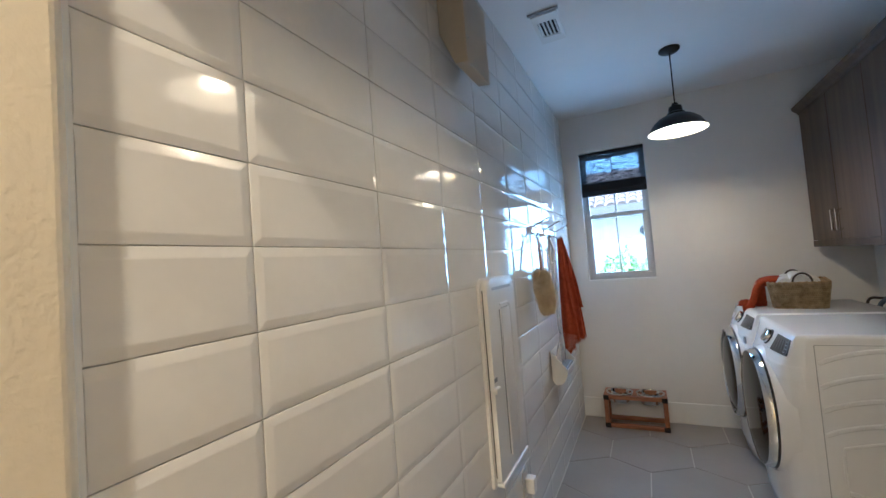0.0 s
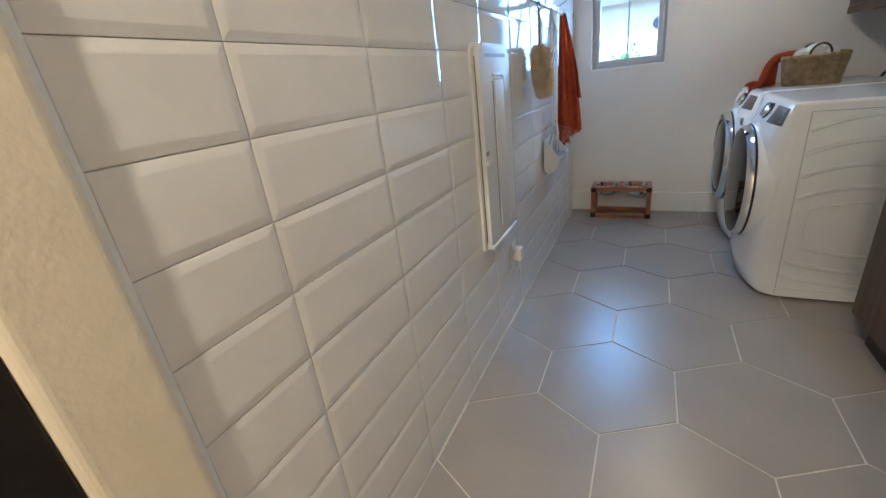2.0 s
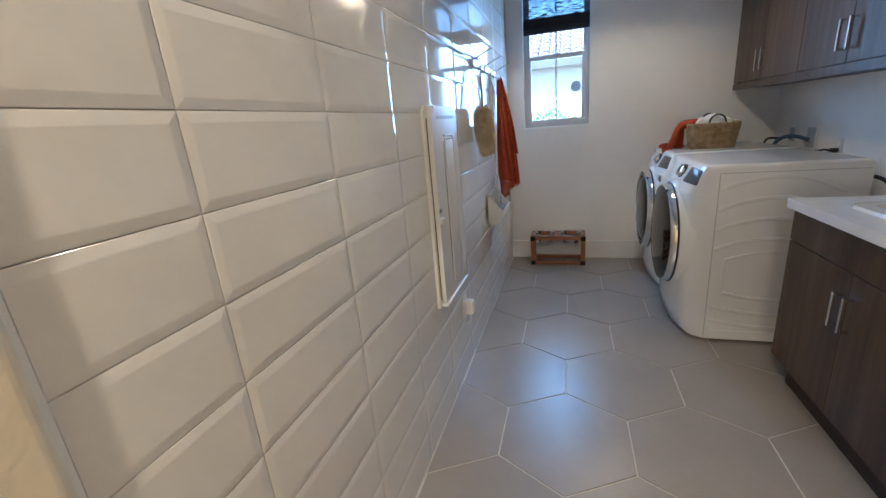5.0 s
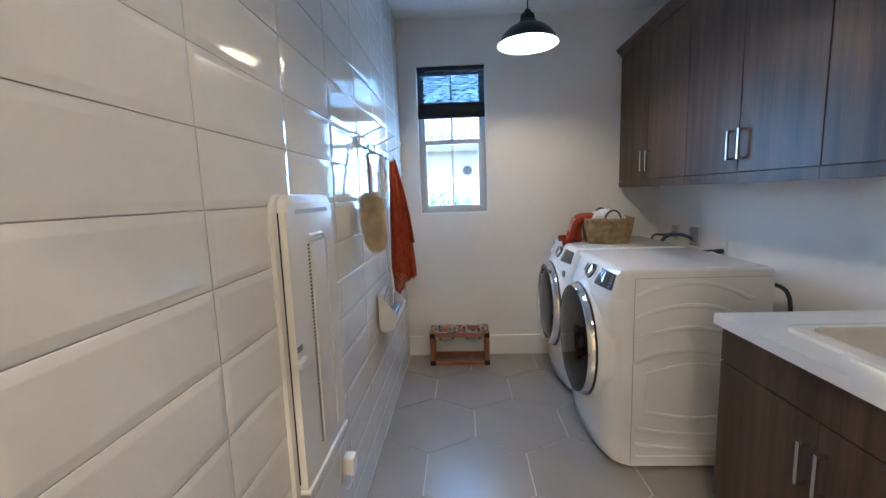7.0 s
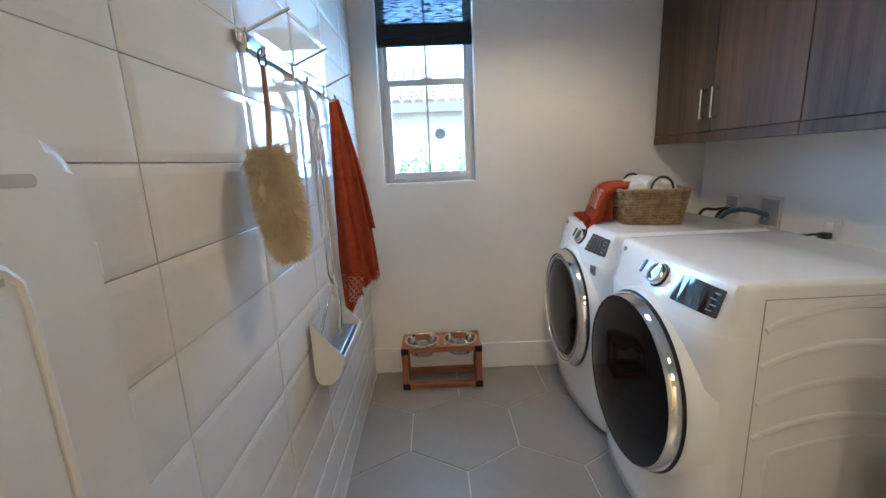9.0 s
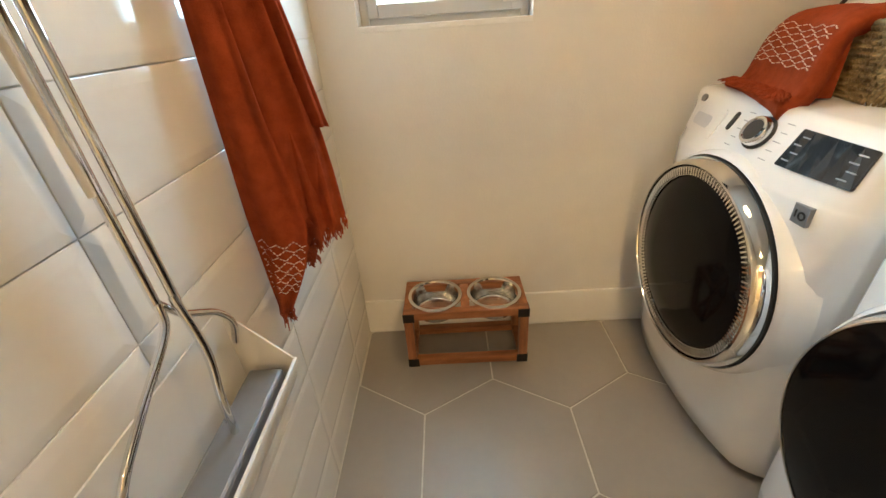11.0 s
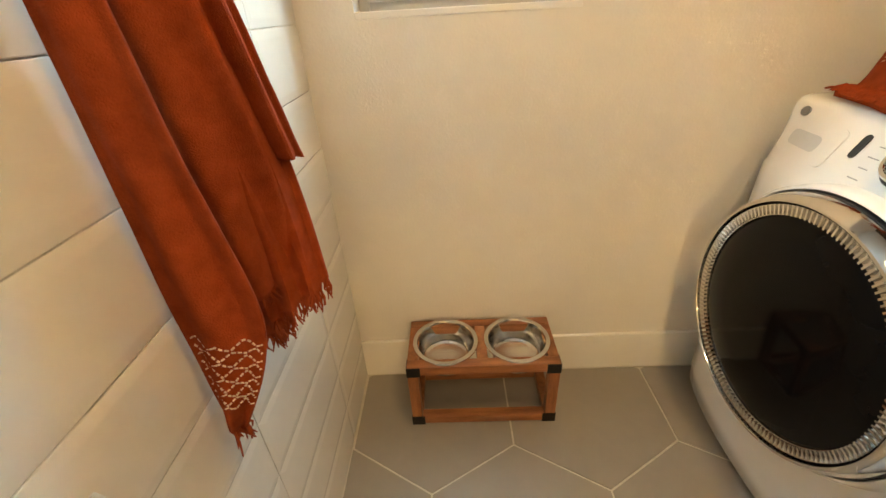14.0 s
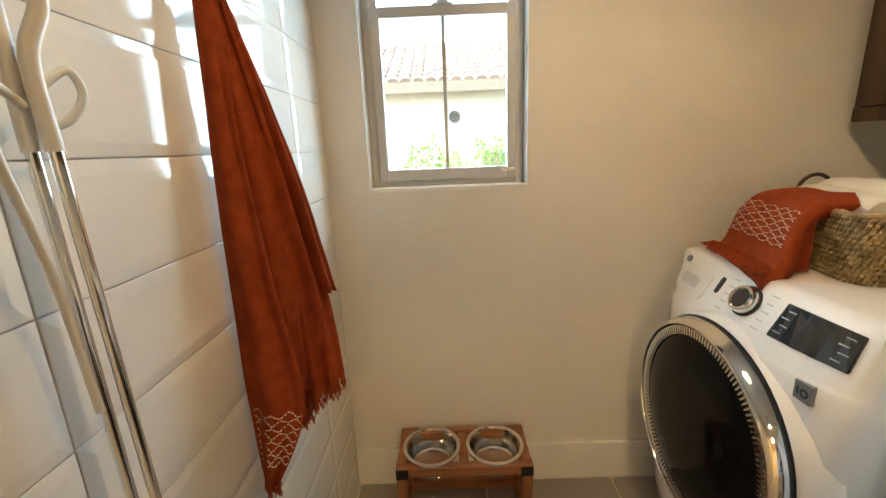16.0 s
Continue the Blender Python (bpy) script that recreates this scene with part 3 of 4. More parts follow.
    knob = part("dial", lathe([(0.044, 0.006), (0.043, 0.022), (0.040, 0.026), (0.033, 0.027), (0.031, 0.024), (0, 0.0235)], km, 40), M_CHROME, m, "chrome ringed selector dial", True)
    part("dial_face", lathe([(0.0305, 0.0242), (0.0, 0.0262)], km, 32), M_SCREEN, knob, smooth=True)
    b3, *_ = on_panel(0.27, 0.64, 0.015, 0.052, 0.003, yc=yc, r=0.008)
    part("power_button", b3, M_DARKPL, m, "small black power button")
    for k in range(5):
        for j in (0.15, -0.235):
            b3, *_ = on_panel(j, 0.26 + 0.15 * k, 0.024 - 0.004 * (k % 2), 0.0022, 0.0006, yc=yc, r=0.001)
            part("programme_mark", b3, M_GREY, m)
    if washer:
        b3, *_ = on_panel(0.62, 0.48, 0.165, 0.085, 0.003, yc=yc, r=0.012)
        dr = part("detergent_drawer", b3, M_ENAMEL, m)
        b3, *_ = on_panel(0.64, 0.46, 0.095, 0.036, 0.0036, yc=yc, r=0.012)
        # raised plate whose grey paints the shade of a hollow grip
        part("drawer_grip", b3, mat("grip_shadow", (0.55, 0.57, 0.60), 0.4), dr, "pale grey plate painted as shade in the grip hollow")
        b3, *_ = on_panel(0.80, 0.86, 0.026, 0.022, 0.0040, yc=yc, r=0.011)
        part("emblem", b3, M_BADGE, m, "small round grey emblem")
        sx, sy = front_x(-0.72), yc - 0.252
        st = part("sticker", box(sx - 0.003, sx + 0.012, sy - 0.021, sy + 0.021, 0.800, 0.844, 0.002), M_BADGE, m, "grey square feature sticker")
        part("sticker_mark", lathe([(0.010, 0), (0.010, 0.001), (0.006, 0.001), (0.006, 0)], pose(sx - 0.003, sy - 0.006, 0.821, 0, -90, 0), 20, close=True), M_DARKPL, st)
        part("sticker_mark", box(sx - 0.0036, sx, sy + 0.009, sy + 0.013, 0.814, 0.831), M_DARKPL, st)
    else:
        b3, *_ = on_panel(0.80, 0.82, 0.022, 0.018, 0.003, yc=yc, r=0.008)
        part("emblem", b3, M_BADGE, m, "small round grey emblem")
    return m


machine("dryer", "white front-loading dryer with a round smoked door", "dryer", 3.042, False)
machine("washing_machine", "white front-loading washing machine with a chrome-ringed door", "washing machine", 3.776, True)

# ---- raised dog feeder ----
fd = thing("dog_feeder", "raised reddish wooden pet feeder frame on the floor", "pet feeder")
FX0, FX1, FY_0, FY_1, FZ, w = -0.154, 0.324, 3.952, 4.172, 0.270, 0.034
for y in (FY_0, FY_1 - w):
    part("top_rail", box(FX0, FX1, y, y + w, FZ - w, FZ, 0.002), M_FEED, fd)
    part("bottom_rail", box(FX0, FX1, y, y + w, 0.004, w, 0.002), M_FEED, fd)
    for x in (FX0, FX1 - w):
        part("post", box(x, x + w, y, y + w, w + 0.0005, FZ - w - 0.0005, 0.0015), M_FEEDV, fd)
for x in (FX0, FX1 - w, (FX0 + FX1 - w) / 2):
    part("cross_bar", box(x, x + w, FY_0 + w, FY_1 - w, FZ - w + 0.0005, FZ - 0.001, 0.0015), M_FEEDV, fd)
for x in (FX0, FX1 - w):
    part("foot_bar", box(x, x + w, FY_0 + w, FY_1 - w, 0.004, w - 0.001, 0.0015), M_FEEDV, fd)
for x, s in ((FX0, 1), (FX1, -1)):
    for z0, z1 in ((0.0, 0.040), (FZ - 0.040, FZ - 0.002)):
        b = box(min(x - s * 0.0015, x + s * 0.042), max(x - s * 0.0015, x + s * 0.042), FY_0 - 0.0018, FY_0 + 0.0005, z0, z1, 0.0006)
        box(min(x - s * 0.0018, x + s * 0.0005), max(x - s * 0.0018, x + s * 0.0005), FY_0 - 0.0015, FY_0 + 0.042, z0, z1, 0.0006, b)
        part("corner_bracket", b, M_BLACK, fd, "black metal corner bracket")


def bowl(x, y):
    o = thing("dog_bowl", "round stainless steel bowl set in the wooden feeder", "bowl", group="dog bowls")
    part("bowl_shell", lathe([(0, 0.157), (0.066, 0.157), (0.077, 0.164), (0.089, 0.226), (0.094, 0.238), (0.102, 0.240), (0.107, 0.238), (0.108, 0.2335), (0.104, 0.2335), (0.094, 0.230), (0.081, 0.160), (0.070, 0.153), (0, 0.153)], pose(x, y, FZ - 0.232), 56), M_BOWL, o, smooth=True)
    return o


bowl(-0.032, 4.063)
bowl(0.203, 4.063)

# ---- pendant lamp ----
def pendant(lx, ly):
    pen = thing("pendant_lamp", "black metal dome pendant lamp, lit, hanging from the ceiling", "lamp", group="pendant lamps")
    part("canopy", lathe([(0, 2.7395), (0.062, 2.7395), (0.062, 2.728), (0.05, 2.718), (0.012, 2.712), (0, 2.712)], pose(lx, ly, 0), 36), M_BLACK, pen, smooth=True)
    part("cord", cyl((lx, ly, 2.715), (lx, ly, 2.375), 0.004), M_BLACK, pen, "thin black cord")
    part("neck", lathe([(0, 2.385), (0.016, 2.383), (0.022, 2.365), (0.036, 2.36), (0.040, 2.345), (0.040, 2.325), (0.052, 2.318), (0.052, 2.305), (0, 2.305)], pose(lx, ly, 0), 32), M_BLACK, pen, "black socket cap", True)
    dome = [(0.050, 2.308), (0.075, 2.300), (0.105, 2.284), (0.135, 2.258), (0.155, 2.228), (0.164, 2.207), (0.172, 2.200)]
    part("shade", lathe(dome, pose(lx, ly, 0), 64), M_BLACK, pen, "black enamelled dome", True)
    part("shade_lining", lathe([(r - 0.003, z - 0.0015) for r, z in dome] + [(0.1721, 2.1992)], pose(lx, ly, 0), 64), M_SHADEIN, pen, "white enamelled inside", True)
    part("bulb", lathe([(0, 2.232), (0.016, 2.236), (0.027, 2.25), (0.030, 2.262), (0.026, 2.278), (0.014, 2.294), (0.013, 2.312)], pose(lx, ly, 0), 24), M_BULB, pen, "glowing bulb", True).visible_shadow = False


pendant(LAMP[0], LAMP[1])
pendant(LAMP2[0], LAMP2[1])

# ---- outside ----
tagged(part("ground", box(-60, 60, BACK + 0.17, 90, -0.35, -0.15), M_GROUND), "pale gravel ground outside the window", "ground", kind="structure")
HY = 12.4
house = thing("neighbour_house", "white stucco house with a curved clay tile roof", "house", (0, 0, 0))
part("wall", box(-9, 9, HY, HY + 5, -0.15, 2.74), M_STUCCO, house)
part("fascia", box(-9.3, 9.3, HY - 0.42, HY - 0.38, 2.52, 2.74), M_FASCIA, house, "tan painted fascia board")
part("soffit", box(-9.3, 9.3, HY - 0.38, HY, 2.68, 2.74), M_FASCIA, house)
rf = part("roof", prism([(HY - 0.40, 2.75), (HY + 3.0, 4.27), (HY + 6.4, 2.75)], "x", -9.3, 9.3), M_ROOF, house)
# barrel tiles, course over course
arc = np.linspace(0, math.pi, 7)
tv = [(0.115 * math.cos(q), 0.0, 0.085 * math.sin(q) - 0.01) for q in arc] + [(0.095 * math.cos(q), 0.42, 0.075 * math.sin(q) - 0.02) for q in arc]
tf = [(i, i + 1, i + 8, i + 7) for i in range(6)] + [(0, 6, 5, 4, 3, 2, 1)]
tm = bpy.data.meshes.new("roof_tile")
tm.from_pydata(tv, [], tf)
tm.materials.append(M_ROOF)
slope = math.atan2(1.52, 3.4)
for row in range(10):
    for c in range(-14, 14):
        o = new("roof_tile", tm)
        o.parent = rf
        d = -0.46 + 0.36 * row
        o.location = (0.27 * c + 0.1, HY + d * math.cos(slope), 2.775 + (d + 0.40) * math.sin(slope))
        o.rotation_euler = (slope, 0, 0)
part("wall_vent", lathe([(0, 0.01), (0.05, 0.012), (0.06, 0.05), (0.11, 0.05), (0.13, 0.02), (0.13, -0.01)], pose(0.32, HY, 2.03, 90, 0, 0), 28), M_DARKPL, house, "round grey wall vent", True)
part("utility_box", box(0.95, 1.7, HY - 0.12, HY, 0.85, 1.25, 0.02), M_FASCIA, house, "tan utility box")
hedge = thing("hedge", "low sunlit green shrubs along the neighbouring wall", "hedge", (0.7, HY - 1.0, -0.15))
rh = random.Random(11)
for k in range(13):
    bx = -0.6 + 0.30 * k - 0.7 + rh.uniform(-0.05, 0.05)
    part("stem", tube([(bx, 0, 0), (bx + rh.uniform(-0.1, 0.1), 0.05, 0.8), (bx + rh.uniform(-0.15, 0.15), 0.0, 1.45)], [0.02, 0.014, 0.006], None, 6), M_STICK, hedge)
lv, lf = [], []
for k in range(5200):
    x = rh.uniform(-1.6, 3.4)
    h = 1.45 + 0.22 * math.sin(x * 5.1) + 0.12 * math.sin(x * 13.7 + 1)
    z = h * rh.random() ** 0.55
    p = Vector((x, rh.uniform(-0.3, 0.3), z + 0.05))
    a, bb = Vector((rh.uniform(-1, 1), rh.uniform(-1, 1), rh.uniform(-0.6, 1))).normalized(), Vector((rh.uniform(-1, 1), rh.uniform(-1, 1), rh.uniform(-1, 1)))
    bb = a.cross(bb).normalized()
    s_ = rh.uniform(0.035, 0.07)
    i = len(lv)
    lv += [p, p + a * s_ + bb * s_ * 0.35, p + a * s_ * 2, p + a * s_ - bb * s_ * 0.35]
    lf.append((i, i + 1, i + 2, i + 3))
tagged(mesh("foliage", lv, lf, M_LEAF, hedge), "small bright green leaves", kind="stuff")

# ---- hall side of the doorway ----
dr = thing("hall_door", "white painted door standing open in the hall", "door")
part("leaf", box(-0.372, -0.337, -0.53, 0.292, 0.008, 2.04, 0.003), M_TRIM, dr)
# black strip added for the shade between the door and the wall
part("door_shade_strip", box(-0.366, -0.343, 0.2925, 0.3545, 0.01, 2.04, 0.004), M_BLACK, dr, "black strip painted as shade beside the open door")

# ---- fittings high on the tile wall and the ceiling ----
cb = thing("chime_box", "tan plastic box fixed high on the tiled wall", "wall box")
part("case", prism([(-0.3485, 2.50), (-0.3485, 2.325), (-0.292, 2.195), (-0.242, 2.190), (-0.242, 2.50)], "y", 1.62, 1.86, 0.004), M_TAN, cb)
part("screw", lathe([(0, 0.003), (0.004, 0.002), (0.005, 0)], pose(-0.242, 1.64, 2.29, 0, 90, 0), 12), M_STEEL, cb)
vt = thing("ceiling_vent", "white slotted ceiling air vent", "vent", (0, 0, 0))
part("frame", ring_plate(round_rect(-0.165, -0.025, 2.40, 2.70, 0.006), round_rect(-0.145, -0.045, 2.47, 2.63, 0.004), TOP - 0.012, TOP - 0.0005, bmesh.new()), M_PLASTIC, vt)
# black sheet painted as the shade behind the slats
part("backing", box(-0.146, -0.044, 2.469, 2.631, TOP - 0.003, TOP - 0.0004), M_HOLE_SHADE, vt)
for k in range(5):
    part("slat", box(-0.141 + 0.021 * k, -0.133 + 0.021 * k, 2.47, 2.63, TOP - 0.011, TOP - 0.003), M_PLASTIC, vt)
part("flange", box(-0.175, -0.015, 2.375, 2.393, TOP - 0.010, TOP - 0.0005, 0.002), M_GREY, vt)

# ---- white hatch on the tile wall ----
X0 = LEFT + 0.0005
ht = thing("wall_hatch", "white plastic hatch with a louvred door on the tiled wall", "hatch")


def plate_x(outline, x0, x1, bevel=0.0):
    """A plate with a rounded front edge; outline in y and z."""
    b = prism(outline, "x", x0, x1)
    if bevel:
        es = [e for e in b.edges if all(abs(v.co.x - x1) < 1e-6 for v in e.verts)]
        bmesh.ops.bevel(b, geom=es, offset=bevel, segments=4, profile=0.5, affect="EDGES")
    return b


def top_round(y0, y1, z0, z1, r, r0=0.008):
    out = []
    for cy, cz, a0, q in ((y1 - r, z1 - r, 0, r), (y0 + r, z1 - r, 90, r), (y0 + r0, z0 + r0, 180, r0), (y1 - r0, z0 + r0, 270, r0)):
        for a in np.linspace(a0, a0 + 90, 7):
            out.append((cy + q * math.cos(radians(a)), cz + q * math.sin(radians(a))))
    return out


HY0 = 1.785
part("frame", plate_x(top_round(HY0, HY0 + 0.405, 0.556, 1.388, 0.045), X0, X0 + 0.012, 0.005), M_PLASTIC, ht, smooth=True)
# raised black strip, drawn for the shade between frame and door
part("opening_shade", box(X0 + 0.006, X0 + 0.015, HY0 + 0.0242, HY0 + 0.0266, 0.59, 1.34), M_HOLE_SHADE, ht, "black strip painted as shade along the opening side")
hd = part("door", plate_x(top_round(HY0 + 0.027, HY0 + 0.398, 0.570, 1.384, 0.042), X0 + 0.008, X0 + 0.034, 0.017), M_PLASTIC, ht, smooth=True)
xf = X0 + 0.034
# flat grey plate in place of a hollow slot's shade
part("top_slot_shade", plate_x(round_rect(HY0 + 0.085, HY0 + 0.345, 1.334, 1.347, 0.005), xf - 0.004, xf + 0.0006), M_SLOT_SHADE, hd, "grey plate painted as shade in the pull slot")
b = bmesh.new()
path = [(2.090, 0.62)] + [(2.090, z) for z in (0.8, 1.0, 1.2)] + [(2.086, 1.247), (2.074, 1.262), (2.056, 1.268), (2.0, 1.268), (1.952, 1.268)]
tube([(xf + 0.0002, y, z) for y, z in path], 0.006, b, 8)
part("raised_border", b, M_PLASTIC, hd, smooth=True)
part("inner_panel", plate_x(round_rect(1.960, 2.082, 0.62, 1.258, 0.01), xf - 0.002, xf + 0.0035, 0.003), M_PLASTIC, hd, smooth=True)
# small dark plates on the door, coloured as shade inside louvres
for k in range(57):
    z = 0.635 + 0.0108 * k
    part("louvre_slot_shade", box(xf - 0.001, xf + 0.0008, 1.940, 1.953, z, z + 0.0052), M_HOLE_SHADE, hd)
for k in range(12):
    y = 1.963 + 0.0095 * k
    part("louvre_slot_shade", box(xf - 0.001, xf + 0.0042, y, y + 0.0045, 1.248, 1.255), M_SLOT_SHADE, hd)
part("latch", box(xf - 0.012, xf + 0.014, HY0 + 0.018, HY0 + 0.072, 0.925, 0.946, 0.005), M_PLASTIC, hd, "small white thumb latch")
part("latch_slot", box(xf - 0.002, xf + 0.0008, HY0 + 0.030, HY0 + 0.066, 0.966, 0.983), M_BADGE, hd)
for z in (1.245, 1.045, 0.865, 0.70):
    part("hinge", box(X0 + 0.008, X0 + 0.026, HY0 + 0.396, HY0 + 0.412, z - 0.022, z + 0.022, 0.003), M_PLASTIC, ht, "small white moulded hinge")
part("bottom_lip", box(X0 + 0.001, xf + 0.008, HY0 + 0.027, HY0 + 0.398, 0.556, 0.569, 0.003), M_PLASTIC, ht)
pl = thing("outlet_plug", "white plug adapter in a wall outlet on the tiles", "plug")
PZ = 0.036
part("cover_plate", plate_x(round_rect(2.170, 2.250, 0.275 + PZ, 0.405 + PZ, 0.006), X0, X0 + 0.006, 0.003), M_PLASTIC, pl)
part("adapter", box(X0 + 0.007, X0 + 0.052, 2.187, 2.237, 0.30 + PZ, 0.372 + PZ, 0.006), M_PLASTIC, pl)
part("cord", tube(curve3([(X0 + 0.03, 2.205, 0.30 + PZ), (X0 + 0.035, 2.2, 0.27 + PZ), (X0 + 0.02, 2.195, 0.245 + PZ), (X0 + 0.006, 2.187, 0.262 + PZ)], 8), 0.0022, None, 8), M_PLASTIC, pl)

# ---- hook rail ----
rl = thing("hook_rail", "chrome rail with three angled coat hooks on the tiles", "hook rail")
part("rail", box(X0 + 0.006, X0 + 0.012, 2.70, 3.47, 1.622, 1.652, 0.002), M_NICKEL, rl)
for y in (2.735, 3.075, 3.445):
    hk = part("hook_base", plate_x(round_rect(y - 0.012, y + 0.012, 1.605, 1.66, 0.011), X0 + 0.001, X0 + 0.017, 0.003), M_CHROME, rl, smooth=True)
    part("upper_arm", tube(curve3([(X0 + 0.014, y, 1.65), (X0 + 0.05, y + 0.004, 1.668), (X0 + 0.118, y + 0.012, 1.70)], 6), [0.0045] * 7 + [0.0042] * 6, None, 8), M_NICKEL, hk, "slim straight upper arm", True)
    part("lower_curl", tube(curve3([(X0 + 0.014, y, 1.615), (X0 + 0.032, y, 1.596), (X0 + 0.048, y, 1.600), (X0 + 0.052, y, 1.618)], 8), 0.0042, None, 8), M_NICKEL, hk, "short curled lower hook", True)

# ---- duster ----
dv = thing("wool_duster", "cream lambswool duster with a wooden stick, hung from a hook", "duster")
part("stick", tube([(X0 + 0.046, 2.735, 1.575), (X0 + 0.058, 2.700, 1.47), (X0 + 0.064, 2.662, 1.36)], [0.006, 0.0065, 0.007], None, 10), M_STICK, dv, smooth=True)
part("loop", tube([(X0 + 0.046 + 0.004 * math.cos(a), 2.735 + 0.012 * math.cos(a), 1.592 + 0.020 * math.sin(a)) for a in np.linspace(0, 2 * math.pi, 20, endpoint=False)], 0.0025, None, 6, closed=True), M_DARKPL, dv, "black hanging loop")
c0, c1 = Vector((X0 + 0.062, 2.652, 1.386)), Vector((X0 + 0.082, 2.676, 1.136))
ax = (c1 - c0).normalized()
sd = ax.cross(Vector((1, 0, 0))).normalized()
fw = ax.cross(sd).normalized()


def wool_r(t):
    return float(0.047 * max(0.0, math.sin(math.pi * min(max(t, 0.0), 1))) ** 0.26 * (1.08 - 0.16 * t) + 0.004)


b = bmesh.new()
rings = []
for t in np.linspace(0.0, 1, 20):
    rings.append([b.verts.new(c0.lerp(c1, t) + (wool_r(t) * (0.86 + 0.30 * noise.noise(Vector((math.cos(a) * 2, math.sin(a) * 2, t * 7))))) * (math.cos(a) * sd + math.sin(a) * fw)) for a in np.linspace(0, 2 * math.pi, 22, endpoint=False)])
for A, B in zip(rings, rings[1:]):
    for k in range(22):
        b.faces.new((A[k], A[(k + 1) % 22], B[(k + 1) % 22], B[k]))
b.faces.new(rings[0])
b.faces.new(rings[-1])
wool = part("wool_head", b, M_WOOL, dv, "fluffy cream lambswool head", True)
rw = random.Random(5)
hv, hf = [], []
for k in range(20000):
    t = rw.random()
    a = rw.uniform(0, 2 * math.pi)
    out = (math.cos(a) * sd + math.sin(a) * fw)
    clump = noise.noise(Vector((math.cos(a) * 3, math.sin(a) * 3, t * 9)))
    p = c0.lerp(c1, t) + out * wool_r(t) * 0.84
    d = (out * 0.8 + ax * (0.75 + 0.6 * clump) + Vector((rw.uniform(-1, 1), rw.uniform(-1, 1), rw.uniform(-1, 1))) * 0.8 + ax * (-1.0 if t < 0.04 else 0)).normalized()
    ln_ = rw.uniform(0.010, 0.030) * (1.25 if t < 0.15 else 1)
    w_ = d.cross(Vector((rw.uniform(-1, 1), rw.uniform(-1, 1), rw.uniform(-1, 1)))).normalized() * 0.0006
    i = len(hv)
    q = p + d * ln_ * 0.6
    hv += [p - w_, p + w_, q + w_ * 0.8, q - w_ * 0.8, p + d * ln_ + ax * 0.004]
    hf += [(i, i + 1, i + 2, i + 3), (i + 3, i + 2, i + 4)]
tagged(mesh("wool_fibre", hv, hf, M_WOOL, wool), "loose wool strands", kind="stuff")

# ---- dustpan and broom ----
dp = thing("dustpan_set", "white upright dustpan with a chrome handle, hung from a hook", "dustpan")
PX, PY0, PY1 = X0 + 0.010, 2.955, 3.270
side_o = [(PX, 0.818), (PX, 0.635), (PX + 0.008, 0.612), (PX + 0.026, 0.60), (PX + 0.052, 0.603), (PX + 0.078, 0.625), (PX + 0.096, 0.665), (PX + 0.102, 0.70)]
for y in (PY0, PY1 - 0.004):
    part("side_plate", prism(side_o, "y", y, y + 0.004, 0.0008), M_PLASTIC, dp)
part("back_plate", box(PX, PX + 0.003, PY0 + 0.004, PY1 - 0.004, 0.63, 0.818), M_PLASTIC, dp)
b = bmesh.new()
low_o = side_o[1:]
for (xa, za), (xb, zb) in zip(low_o, low_o[1:]):
    n_ = Vector((zb - za, 0, -(xb - xa))).normalized() * 0.003
    v_ = [b.verts.new((x, y, z)) for y in (PY0 + 0.004, PY1 - 0.004) for x, z in ((xa, za), (xb, zb), (xb - n_.x, zb - n_.z), (xa - n_.x, za - n_.z))]
    for f in ((0, 1, 5, 4), (1, 2, 6, 5), (2, 3, 7, 6), (3, 0, 4, 7)):
        b.faces.new([v_[q] for q in f])
part("pan", b, M_PLASTIC, dp)
part("lip", box(PX + 0.098, PX + 0.105, PY0, PY1, 0.692, 0.704, 0.002), M_PLASTIC, dp, "thin white front lip")
b = box(PX + 0.025, PX + 0.085, PY0 + 0.02, PY1 - 0.02, 0.672, 0.70, 0.006)
part("brush_block", b, M_BADGE, dp, "grey brush block")
rb = random.Random(8)
b = bmesh.new()
for k in range(260):
    x, y = PX + rb.uniform(0.028, 0.082), rb.uniform(PY0 + 0.025, PY1 - 0.025)
    tube([(x, y, 0.673), (x + rb.uniform(-0.004, 0.004), y + rb.uniform(-0.006, 0.006), 0.673 - rb.uniform(0.03, 0.04))], [0.0014, 0.0008], b, 4)
tagged(part("bristles", b, M_DARKPL, dp), "dark grey bristles", kind="stuff")
for o in dp.children:
    o.location.z = 0.028
ym = 3.135
top_z = 1.375
for k, dx in ((0, 0.028), (1, 0.044)):
    part("shaft", tube([(X0 + dx, ym + 0.006 * k, top_z), (X0 + dx + 0.008, ym + 0.012 * k, 0.95)], 0.0058, None, 12), M_CHROME, dp, "thin chrome shaft", True)
    z_ = top_z
    part("grip", tube(curve3([(X0 + dx, ym + 0.006 * k, z_ - 0.01), (X0 + dx, ym + 0.004 * k, z_ + 0.07), (X0 + dx - 0.004 + 0.012 * k, ym + 0.014 * k + 0.004, z_ + 0.12), (X0 + dx, ym + 0.002, z_ + 0.165), (X0 + 0.04, ym - 0.058, 1.603)], 8), 0.0078, None, 12), M_PLASTIC, dp, "white coated handle", True)
